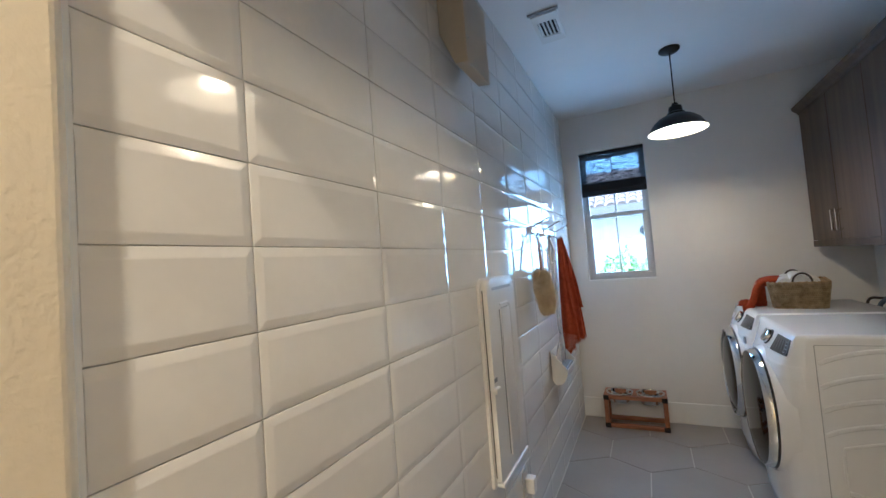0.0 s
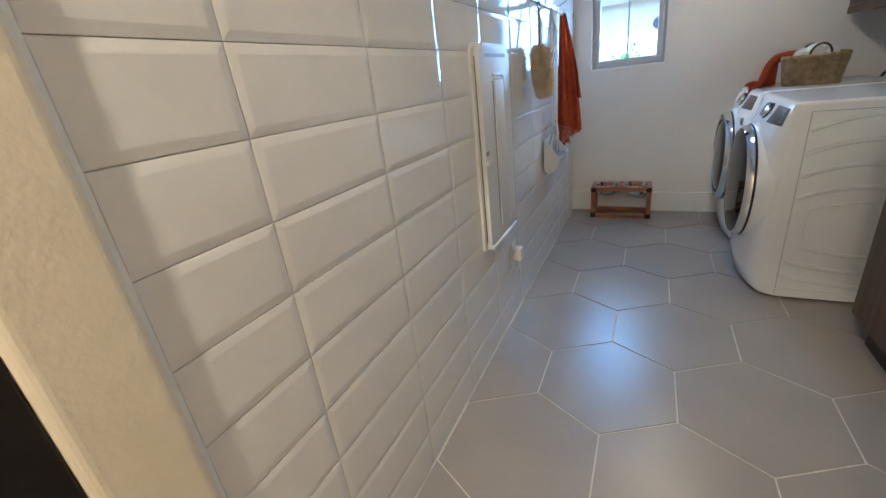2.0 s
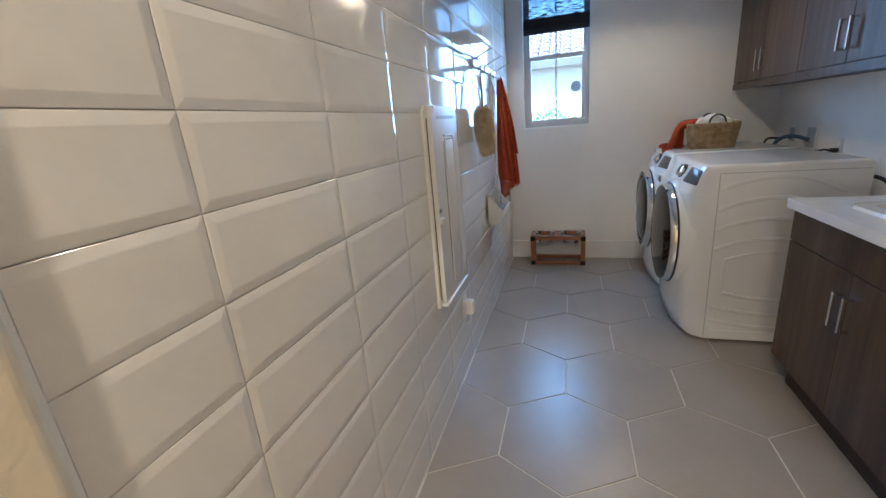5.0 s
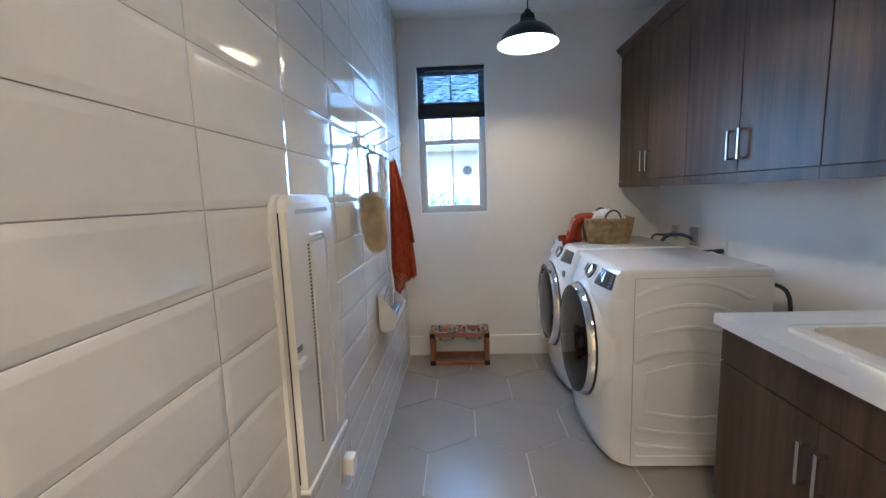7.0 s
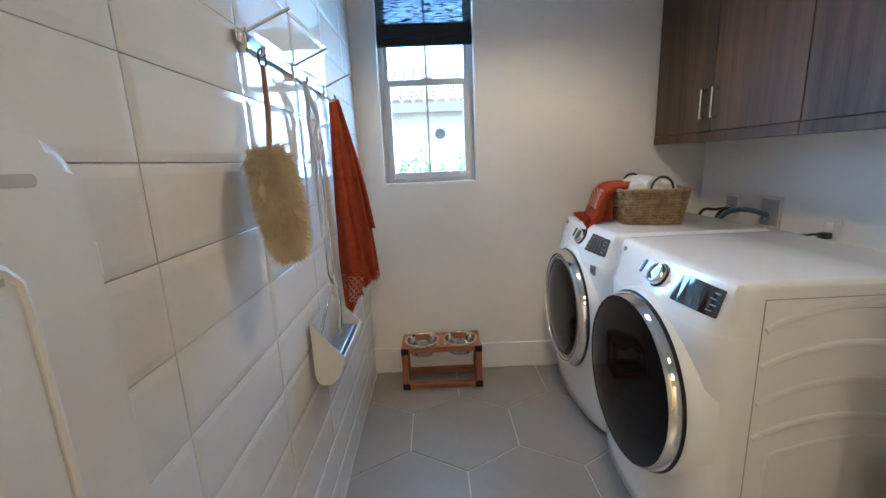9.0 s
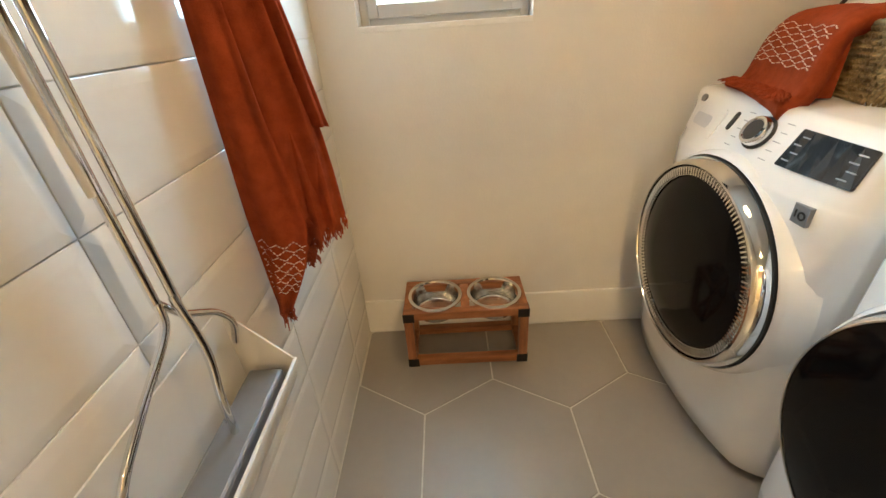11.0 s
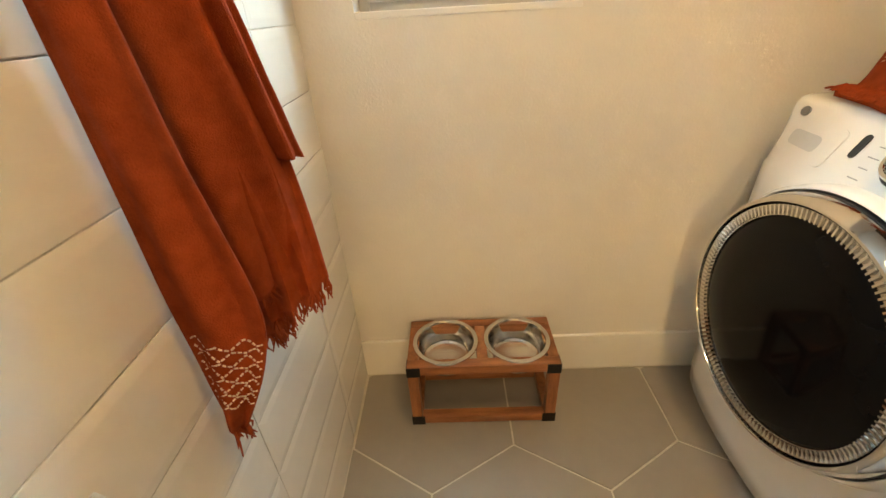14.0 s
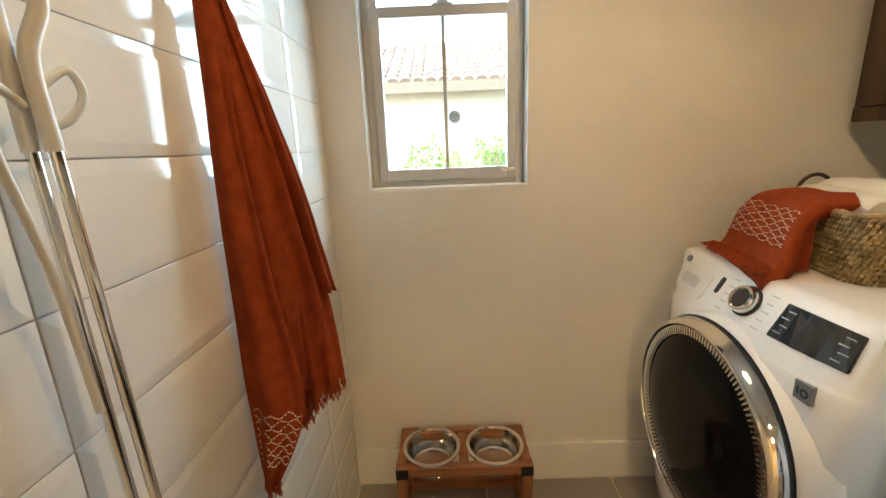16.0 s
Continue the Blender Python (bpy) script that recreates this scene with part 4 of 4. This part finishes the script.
part("clip_loop", tube(curve3([(X0 + 0.034, ym - 0.004, 1.405), (X0 + 0.045, ym + 0.035, 1.44), (X0 + 0.05, ym + 0.045, 1.42), (X0 + 0.045, ym + 0.03, 1.395), (X0 + 0.036, ym + 0.008, 1.385)], 8), 0.0042, None, 10), M_PLASTIC, dp, "white wire clip", True)
part("clip_loop", tube(curve3([(X0 + 0.034, ym - 0.002, 1.405), (X0 + 0.044, ym - 0.04, 1.42), (X0 + 0.05, ym - 0.055, 1.385), (X0 + 0.036, ym - 0.02, 1.25), (X0 + 0.034, ym - 0.008, 1.1)], 8), 0.0042, None, 10), M_PLASTIC, dp, "white wire clip", True)
for sgn, yy in ((-1, PY0 + 0.03), (1, PY1 - 0.03)):
    part("fork", tube(curve3([(X0 + 0.038, ym, 0.955), (X0 + 0.046, ym + sgn * 0.02, 0.925), (X0 + 0.05, (ym + yy) / 2 + sgn * 0.02, 0.885), (X0 + 0.046, yy, 0.84), (X0 + 0.03, yy + sgn * 0.012, 0.79)], 8), 0.0055, None, 10), M_CHROME, dp, "bent chrome fork", True)
part("broom_neck", tube(curve3([(X0 + 0.052, ym + 0.01, 0.96), (X0 + 0.066, ym + 0.005, 0.87), (X0 + 0.068, ym - 0.01, 0.79), (X0 + 0.066, ym - 0.01, 0.71)], 8), 0.006, None, 10), M_CHROME, dp, smooth=True)

# ---- hanging towel ----
tw = thing("hanging_towel", "terracotta cotton towel with a stitched pattern, hung from a hook", "towel")


def along(pts, v):
    """A place on a bent line, v from 0 to 1."""
    s_ = v * (len(pts) - 1)
    i = min(int(s_), len(pts) - 2)
    f = s_ - i
    p = [Vector(pts[max(0, min(len(pts) - 1, i + k))]) for k in (-1, 0, 1, 2)]
    return 0.5 * (2 * p[1] + (p[2] - p[0]) * f + (2 * p[0] - 5 * p[1] + 4 * p[2] - p[3]) * f * f + (3 * p[1] - p[0] - 3 * p[2] + p[3]) * f ** 3)


def cloth(name, lft, rgt, amp=0.010, waves=1.0, ph=0.0, nu=22, nv=48, thick=0.0035):
    """A hanging sheet between two edge lines (distance from the wall, y, z) with soft folds."""
    def at(u, v):
        a, c = along(lft, v), along(rgt, v)
        p = a.lerp(c, u)
        n_ = Vector((c.y - a.y, a.x - c.x, 0))
        n_ = n_.normalized() if n_.length > 1e-6 else Vector((1, 0, 0))
        e = min(1.0, v * 1.6)
        f = amp * e * (math.sin(math.pi * u) ** 0.7 * 0.8 + 0.55 * math.sin(waves * 2 * math.pi * u + ph)) + 0.003 * noise.noise(Vector((u * 3, v * 9, amp * 500)))
        q = Vector((X0, 0, 0)) + p + n_ * f
        q.x = max(q.x, X0 + 0.004)
        return q
    b = bmesh.new()
    g = [[b.verts.new(at(u, v)) for u in np.linspace(0, 1, nu)] for v in np.linspace(0, 1, nv)]
    for A, B in zip(g, g[1:]):
        for k in range(nu - 1):
            b.faces.new((A[k], A[k + 1], B[k + 1], B[k]))
    o = part(name, b, M_RED, tw, smooth=True)
    so = o.modifiers.new("thickness", "SOLIDIFY")
    so.thickness, so.offset = thick, 0
    return o, at


under, at_under = cloth("under_layer", [(0.03, 3.49, 1.60), (0.035, 3.525, 1.25), (0.04, 3.56, 0.9), (0.045, 3.575, 0.79)], [(0.045, 3.505, 1.60), (0.095, 3.585, 1.3), (0.13, 3.625, 1.05), (0.152, 3.612, 0.85)], 0.018, 3.0)
tail, at_tail = cloth("tail_layer", [(0.03, 3.52, 1.1), (0.035, 3.54, 0.9), (0.038, 3.56, 0.775)], [(0.06, 3.56, 1.1), (0.065, 3.59, 0.9), (0.060, 3.615, 0.745)], 0.007, 1.0, 0.5, 10, 20)
hem, at_hem = cloth("hem_layer", [(0.05, 3.49, 1.612), (0.078, 3.545, 1.3), (0.095, 3.60, 1.06)], [(0.055, 3.505, 1.606), (0.105, 3.585, 1.33), (0.142, 3.648, 1.045)], 0.019, 2.0, 0.4)
roll, at_roll = cloth("rolled_fold", [(0.034, 3.485, 1.608), (0.030, 3.515, 1.3), (0.030, 3.540, 1.05), (0.034, 3.552, 0.86)], [(0.055, 3.50, 1.61), (0.096, 3.548, 1.3), (0.116, 3.590, 1.05), (0.098, 3.618, 0.875)], 0.034, 1.0, 0.6)
front, at_front = cloth("front_fold", [(0.028, 3.455, 1.60), (0.014, 3.455, 1.36), (0.008, 3.455, 1.12), (0.006, 3.452, 0.90), (0.016, 3.448, 0.715)], [(0.045, 3.478, 1.612), (0.060, 3.470, 1.36), (0.082, 3.470, 1.12), (0.112, 3.466, 0.88), (0.044, 3.450, 0.705)], 0.015, 1.6, 3.6, 30, 60, 0.008)


def fringe(at, u0, u1, n, length, seed, parent):
    r_ = random.Random(seed)
    b = bmesh.new()
    for k in range(n):
        u = u0 + (u1 - u0) * (k + r_.uniform(-0.3, 0.3)) / n
        p = at(min(max(u, 0), 1), 1.0)
        l_ = length * r_.uniform(0.6, 1.1)
        q = p + Vector((r_.uniform(-0.006, 0.008), r_.uniform(-0.008, 0.010), -l_ * 0.5))
        e = q + Vector((r_.uniform(-0.008, 0.008), r_.uniform(-0.008, 0.012), -l_ * 0.5))
        tube([p + Vector((0, 0, 0.003)), q, e], [0.0021, 0.0019, 0.0010], b, 5)
    tagged(part("fringe", b, M_RED, parent), "knotted thread fringe", kind="stuff")


fringe(at_under, 0.15, 1.0, 64, 0.036, 1, under)
fringe(at_tail, 0.1, 1.0, 30, 0.034, 2, tail)
fringe(at_front, 0.0, 1.0, 26, 0.042, 3, front)
fringe(at_roll, 0.2, 1.0, 22, 0.02, 6, roll)


def stitches(at, parent, v0, v1, rows, waves, off, u_lo=0.06, u_hi=0.94, sx=Vector((1, 0, 0))):
    """Rows of short raised stitches that zigzag into diamonds."""
    b = bmesh.new()
    for r in range(rows):
        n = 46
        for k in range(n):
            if k % 3 == 2:
                continue
            pts = []
            for kk in (k, k + 0.85):
                u = u_lo + (u_hi - u_lo) * kk / n
                tri_ = abs(((u * waves + 0.5 * (r % 2)) % 1) * 2 - 1)
                v = v0 + (v1 - v0) * (r + 0.75 * tri_) / rows
                pts.append(at(u, v) + sx * off)
            tube(pts, 0.0017, b, 5, 0.7)
    tagged(part("stitching", b, M_THREAD, parent), "cream stitched diamond pattern", kind="stuff")


stitches(at_front, front, 0.775, 0.92, 9, 3.5, 0.0062, sx=Vector((0.45, -0.9, 0)))

# ---- basket with towels on the washing machine ----
BM = pose(1.180, 3.835, 1.0, 0, 0, -12)
bk = thing("seagrass_basket", "woven seagrass basket with dark loop handles on the washing machine", "basket")


def rr_at(w_, d_, r_, f):
    """A place on a rounded rectangle's outline and its outward direction, f from 0 to 1."""
    pts = round_rect(-w_ / 2, w_ / 2, -d_ / 2, d_ / 2, r_, 8)
    ln_ = [math.dist(p, q) for p, q in zip(pts, pts[1:] + pts[:1])]
    s_ = f % 1 * sum(ln_)
    for (p, q), l_ in zip(zip(pts, pts[1:] + pts[:1]), ln_):
        if s_ <= l_ and l_ > 0:
            t = s_ / l_
            return Vector((p[0] + (q[0] - p[0]) * t, p[1] + (q[1] - p[1]) * t, 0)), Vector((q[1] - p[1], p[0] - q[0], 0)).normalized()
        s_ -= l_
    return Vector((pts[0][0], pts[0][1], 0)), Vector((1, 0, 0))


def bk_size(z):
    e = z / 0.165
    return 0.265 + 0.045 * e, 0.385 + 0.05 * e


b = bmesh.new()
loops = []
for z, g_ in ((0.002, -0.03), (0.004, -0.004), (0.08, -0.004), (0.162, -0.004), (0.162, -0.018), (0.02, -0.02)):
    w_, d_ = bk_size(z)
    loops.append([b.verts.new(BM @ Vector((*p, z))) for p in round_rect(-w_ / 2 - g_, w_ / 2 + g_, -d_ / 2 - g_, d_ / 2 + g_, 0.05, 8)])
for A, B in zip(loops, loops[1:]):
    for k in range(len(A)):
        b.faces.new((A[k], A[(k + 1) % len(A)], B[(k + 1) % len(A)], B[k]))
b.faces.new(loops[-1])
b.faces.new(loops[0])
part("liner", b, M_STRAW, bk)
rs = random.Random(3)
b = bmesh.new()
for r in range(12):
    z = 0.008 + 0.0138 * r
    w_, d_ = bk_size(z)
    n = 120
    for k in range(n):
        p, o_ = rr_at(w_, d_, 0.05, (k + 0.5 * (r % 2) + rs.uniform(-0.12, 0.12)) / n)
        tg = Vector((-o_.y, o_.x, 0))
        c = p + o_ * 0.002 + Vector((0, 0, z))
        dvec = (tg * 0.55 + Vector((0, 0, 1)) * (0.9 + rs.uniform(-0.2, 0.3))).normalized()
        pts = [BM @ (c - dvec * 0.012 - o_ * 0.003), BM @ (c + o_ * rs.uniform(0.001, 0.004)), BM @ (c + dvec * 0.012 - o_ * 0.003)]
        tube(pts, [0.0026, 0.0052, 0.0026], b, 6)
tagged(part("weave", b, M_STRAW, bk, smooth=True), "twisted strands of dried seagrass", kind="stuff")
b = bmesh.new()
w_, d_ = bk_size(0.165)
tube([BM @ (rr_at(w_, d_, 0.05, f)[0] + Vector((0, 0, 0.168 + 0.002 * math.sin(f * 260)))) for f in np.linspace(0, 1, 150, endpoint=False)], 0.008, b, 8, closed=True)
part("rim", b, M_STRAW, bk, "braided rim", True)
for y in (-d_ / 2 + 0.002, d_ / 2 - 0.002):
    part("handle", tube([BM @ Vector((0.048 * math.cos(a) + (0.02 if y < 0 else -0.01), y, 0.172 + 0.058 * math.sin(a))) for a in np.linspace(-0.25, math.pi + 0.25, 26)], 0.0058, None, 10), M_LEATHER, bk, "dark leather-wrapped loop handle", True)


def rolled(name, label, x, y, z, length, r, turn):
    o = thing(name, label, "towel", group="towels in the basket")
    b = bmesh.new()
    m = BM @ pose(x, y, z, 0, 0, turn)
    n = 22
    rg = []
    for i, s_ in enumerate(np.linspace(-length / 2, length / 2, 12)):
        e = 1 - 0.25 * (abs(s_) / (length / 2)) ** 6
        rg.append([b.verts.new(m @ Vector((s_, r * e * math.cos(a) * (1 + 0.09 * noise.noise(Vector((s_ * 20, math.cos(a) * 2, math.sin(a) * 2 + x * 9)))), r * e * math.sin(a) * (0.92 + 0.1 * noise.noise(Vector((s_ * 25, a, y * 30))))))) for a in np.linspace(0, 2 * math.pi, n, endpoint=False)])
    for A, B in zip(rg, rg[1:]):
        for k in range(n):
            b.faces.new((A[k], A[(k + 1) % n], B[(k + 1) % n], B[k]))
    b.faces.new(rg[0])
    b.faces.new(rg[-1])
    part("roll", b, M_TOWEL, o, smooth=True)
    sp = [m @ Vector((length / 2 * 1.005, (0.006 + (r * 0.8 - 0.006) * k / 40) * math.cos(k * 0.42), (0.006 + (r * 0.8 - 0.006) * k / 40) * math.sin(k * 0.42))) for k in range(41)]
    part("spiral_edge", tube(sp, 0.0035, None, 6), M_TOWEL, o)


rolled("rolled_towel", "fluffy white rolled towel lying in the basket", -0.058, 0.02, 0.158, 0.34, 0.056, 88)
rolled("rolled_towel", "fluffy white rolled towel lying in the basket", 0.056, 0.01, 0.158, 0.34, 0.056, 93)
rolled("rolled_towel", "white rolled towel lying on top in the basket", 0.0, 0.0, 0.185, 0.33, 0.050, -89)

# throw over the end of the basket
th = thing("folded_throw", "terracotta throw with stitched pattern draped over the basket end", "throw")
PROF = [(-0.02, 0.200), (-0.08, 0.203), (-0.140, 0.200), (-0.196, 0.186), (-0.232, 0.145), (-0.250, 0.092), (-0.264, 0.046), (-0.282, 0.020), (-0.310, 0.012)]


def at_throw(u, v):
    p = along(PROF, v)
    half = 0.146 + 0.022 * v
    y = (u - 0.5) * 2 * half + 0.025 - 0.02 * v
    lift = 0.006 * math.sin(u * 7 + v * 3) * (1 - v) + 0.010 * math.sin(u * 9 + 1) * v * (1 - v) * 2
    edge = -0.03 * (abs(u - 0.5) * 2) ** 5 * (1 - v)
    return BM @ Vector((p.x - lift * 0.6, y, p.y + lift * 0.5 + edge))


b = bmesh.new()
g = [[b.verts.new(at_throw(u, v)) for u in np.linspace(0, 1, 26)] for v in np.linspace(0, 1, 40)]
for A, B in zip(g, g[1:]):
    for k in range(25):
        b.faces.new((A[k], A[k + 1], B[k + 1], B[k]))
o = part("cloth", b, M_RED, th, smooth=True)
so = o.modifiers.new("thickness", "SOLIDIFY")
so.thickness, so.offset = 0.042, -1
# bunched cloth between the throw and the basket
b = bmesh.new()
rows_ = []
for y in np.linspace(-0.100, 0.150, 12):
    e = 1 - 0.35 * abs((y - 0.025) / 0.125) ** 4
    line = [(-0.172, 0.006), (-0.176 - 0.078 * e, 0.006), (-0.176 - 0.066 * e, 0.05), (-0.176 - 0.050 * e, 0.10), (-0.176 - 0.026 * e, 0.138), (-0.174, 0.155)]
    rows_.append([b.verts.new(BM @ Vector((x, float(y) + 0.003 * math.sin(40 * z), z))) for x, z in line])
for A, B in zip(rows_, rows_[1:]):
    for k in range(6):
        b.faces.new((A[k], A[(k + 1) % 6], B[(k + 1) % 6], B[k]))
b.faces.new(rows_[0])
b.faces.new(rows_[-1][::-1])
part("inner_folds", b, M_RED, th, "bunched folds under the throw", True)
stitches(at_throw, o, 0.44, 0.68, 9, 5.0, 0.0012, 0.06, 0.94, Vector((-0.94, 0, 0.35)))
rf_ = random.Random(21)
b = bmesh.new()
for k in range(420):
    u, v = rf_.random(), 0.86 + 0.15 * rf_.random()
    p = at_throw(u, min(v, 1.0)) + Vector((0, 0, 0.004))
    d = Vector((-rf_.uniform(0.2, 1), rf_.uniform(-0.8, 0.8), 0)).normalized() * rf_.uniform(0.015, 0.034)
    tube([p, p + d * 0.5 + Vector((0, 0, rf_.uniform(0.001, 0.007))), p + d + Vector((0, 0, -0.001))], [0.0019, 0.0018, 0.001], b, 5)
tagged(part("fringe", b, M_RED, th), "tangled thread fringe", kind="stuff")

# ---- water and power behind the machines ----


def wall_box(y0, y1, z0, z1, label):
    o = thing("supply_box", label, "wall box", group="supply boxes")
    b = bmesh.new()
    for p, q, c, d in ((y0, y0 + 0.014, z0, z1), (y1 - 0.014, y1, z0, z1), (y0 + 0.014, y1 - 0.014, z0, z0 + 0.014), (y0 + 0.014, y1 - 0.014, z1 - 0.014, z1)):
        box(RIGHT - 0.008, RIGHT - 0.0005, p, q, c, d, 0.002, b)
    part("frame", b, M_PLASTIC, o)
    # flat grey plate paints the shade inside; the wall has no hollow
    part("inside_shade", box(RIGHT - 0.003, RIGHT - 0.0004, y0 + 0.014, y1 - 0.014, z0 + 0.014, z1 - 0.014), M_GREY, o, "flat grey plate painted as the shade inside")
    part("valve", lathe([(0.012, -0.02), (0.012, 0.01), (0.006, 0.012), (0.006, 0.022), (0, 0.022)], pose(RIGHT - 0.02, (y0 + y1) / 2, z0 + 0.05, 0, -90, 0), 16), M_STEEL, o, smooth=True)
    return o


wall_box(3.588, 3.728, 0.955, 1.112, "white recessed supply box in the wall behind the washer")
wall_box(3.858, 3.972, 0.985, 1.105, "small grey recessed supply box in the wall")
hs = thing("drain_hose", "blue-grey ribbed hose running to the wall box", "hose")
b = bmesh.new()
pts = curve3([(RIGHT - 0.015, 3.65, 1.02), (1.64, 3.69, 1.045), (1.59, 3.75, 1.035), (1.565, 3.80, 0.97), (1.575, 3.82, 0.80)], 26)
tube(pts, [0.0125 + 0.0016 * math.sin(i * 1.9) for i in range(len(pts))], b, 12)
part("hose", b, M_HOSE, hs, smooth=True)
hs = thing("supply_hose", "black rubber hose running to the wall box", "hose")
part("hose", tube(curve3([(RIGHT - 0.015, 3.915, 1.03), (1.64, 3.93, 1.022), (1.58, 3.95, 1.018), (1.567, 3.97, 0.94), (1.575, 3.97, 0.80)], 14), 0.0085, None, 10), M_DARKPL, hs, smooth=True)
hs = thing("supply_hose", "black rubber hose with a metal collar", "hose")
part("hose", tube(curve3([(RIGHT - 0.015, 3.90, 1.02), (1.66, 3.88, 1.03), (1.61, 3.87, 1.0), (1.58, 3.87, 0.90)], 14), 0.009, None, 10), M_DARKPL, hs, smooth=True)
ou = thing("wall_outlet", "white wall outlet with a black plug behind the dryer", "outlet")
part("cover_plate", box(RIGHT - 0.006, RIGHT - 0.0005, 3.302, 3.375, 0.93, 1.046, 0.002), M_PLASTIC, ou)
part("socket", box(RIGHT - 0.008, RIGHT - 0.0055, 3.322, 3.355, 1.0, 1.03, 0.003), M_TRIM, ou)
part("plug", box(RIGHT - 0.045, RIGHT - 0.006, 3.322, 3.356, 0.962, 0.990, 0.006), M_DARKPL, ou, "black moulded plug")
part("cord", tube(curve3([(RIGHT - 0.04, 3.339, 0.976), (1.64, 3.35, 0.98), (1.60, 3.38, 0.94), (1.60, 3.38, 0.7)], 10), 0.006, None, 8), M_DARKPL, ou)
cb = thing("power_cable", "thick black cable curving down behind the dryer", "cable")
part("cable", tube(curve3([(1.548, 2.76, 0.90), (1.585, 2.745, 0.905), (1.635, 2.73, 0.87), (1.655, 2.725, 0.78), (1.655, 2.725, 0.55), (1.66, 2.73, 0.30)], 12), 0.0095, None, 10), M_DARKPL, cb, smooth=True)

# ---- wall and floor tiles ----
def tile_mesh(dy, dz, cut):
    """A bevelled glazed tile facing +x, centred; cut names its edges that were sawn."""
    ins = 0.017
    y0, y1, z0, z1 = -dy / 2, dy / 2, -dz / 2, dz / 2
    a = [0.0008 if k in cut else ins for k in "adbt"]

    def ring(f, h):
        return [(h, y0 + a[0] * f, z0 + a[2] * f), (h, y1 - a[1] * f, z0 + a[2] * f), (h, y1 - a[1] * f, z1 - a[3] * f), (h, y0 + a[0] * f, z1 - a[3] * f)]
    v = ring(0, -0.0065) + ring(0.0, -0.0026) + ring(0.06, -0.0020) + ring(0.93, -0.0002) + ring(1.08, 0.0)
    f = [(4 * r + k, 4 * r + (k + 1) % 4, 4 * r + 4 + (k + 1) % 4, 4 * r + 4 + k) for r in range(4) for k in range(4)]
    f.append((16, 17, 18, 19))
    me = bpy.data.meshes.new("tile")
    me.from_pydata(v, [], f)
    me.materials.append(M_TILE)
    return me


COLS = [DOOR1 + 0.009] + [0.752 + 0.3955 * k for k in range(9)] + [BACK - 0.001]
ROWS_Z = [0.0005] + [0.1406 + 0.1522 * k for k in range(17)] + [TOP - 0.001]
shapes = {}
rnd = random.Random(4)
for i in range(len(COLS) - 1):
    for k in range(len(ROWS_Z) - 1):
        dy, dz = COLS[i + 1] - COLS[i] - 0.0018, ROWS_Z[k + 1] - ROWS_Z[k] - 0.0018
        cut = ("a" if i == 0 else "d" if i == len(COLS) - 2 else "") + ("b" if k == 0 else "t" if k == len(ROWS_Z) - 2 else "")
        key = (round(dy, 4), round(dz, 4), cut)
        if key not in shapes:
            shapes[key] = tile_mesh(dy, dz, cut)
        o = new("tile", shapes[key])
        o.parent = wall_left
        o.location = (LEFT + rnd.uniform(-0.0003, 0.0003), (COLS[i] + COLS[i + 1]) / 2, (ROWS_Z[k] + ROWS_Z[k + 1]) / 2)
        o.rotation_euler = (0, radians(rnd.uniform(-0.22, 0.22)), radians(rnd.uniform(-0.12, 0.12)))


def clip(poly, x0, x1, y0, y1):
    for ax, lim, sg in ((0, x0, 1), (0, x1, -1), (1, y0, 1), (1, y1, -1)):
        out = []
        for p, q in zip(poly, poly[1:] + poly[:1]):
            dp, dq = sg * (p[ax] - lim), sg * (q[ax] - lim)
            if dp >= 0:
                out.append(p)
            if dp * dq < 0:
                t = dp / (dp - dq)
                out.append((p[0] + t * (q[0] - p[0]), p[1] + t * (q[1] - p[1])))
        poly = out
        if len(poly) < 3:
            return []
    return poly


HEXW = 0.521
side = HEXW / math.sqrt(3)


def hex_mesh(poly):
    v, f, n = [], [], len(poly)
    cx, cy = sum(p[0] for p in poly) / n, sum(p[1] for p in poly) / n
    for h, g in ((-0.008, 0.0), (-0.0012, 0.0), (0.0, 0.0012)):
        for x, y in poly:
            d = math.hypot(x - cx, y - cy)
            v.append((x - (x - cx) / d * g, y - (y - cy) / d * g, h))
    for r in range(2):
        f += [(r * n + k, r * n + (k + 1) % n, r * n + n + (k + 1) % n, r * n + n + k) for k in range(n)]
    f.append(tuple(range(2 * n, 3 * n)))
    me = bpy.data.meshes.new("floor_tile")
    me.from_pydata(v, [], f)
    me.materials.append(M_FLOOR)
    return me


rad = side - 0.0032
whole = hex_mesh([(rad * math.sin(radians(60 * k)), rad * math.cos(radians(60 * k))) for k in range(6)])
for r in range(-14, 3):
    for c in range(-5, 6):
        cx, cy = 0.176 + HEXW * (c + 0.5 * (r % 2)), 3.567 + 1.5 * side * r
        poly = [(cx + rad * math.sin(radians(60 * k)), cy + rad * math.cos(radians(60 * k))) for k in range(6)]
        x0, x1 = (LEFT + 0.004, RIGHT - 0.003) if cy > 0.3 else (-1.64, 2.04)
        cl = clip(poly, x0, x1, -2.04, BACK - 0.014)
        if len(cl) < 3 or max(p[1] for p in cl) - min(p[1] for p in cl) < 0.01:
            continue
        same = len(cl) == 6 and all(math.dist(p, q) < 1e-6 for p, q in zip(sorted(cl), sorted(poly)))
        o = new("floor_tile", whole if same else hex_mesh([(p[0] - cx, p[1] - cy) for p in cl]))
        o.parent = floor
        o.location = (cx, cy, 0)
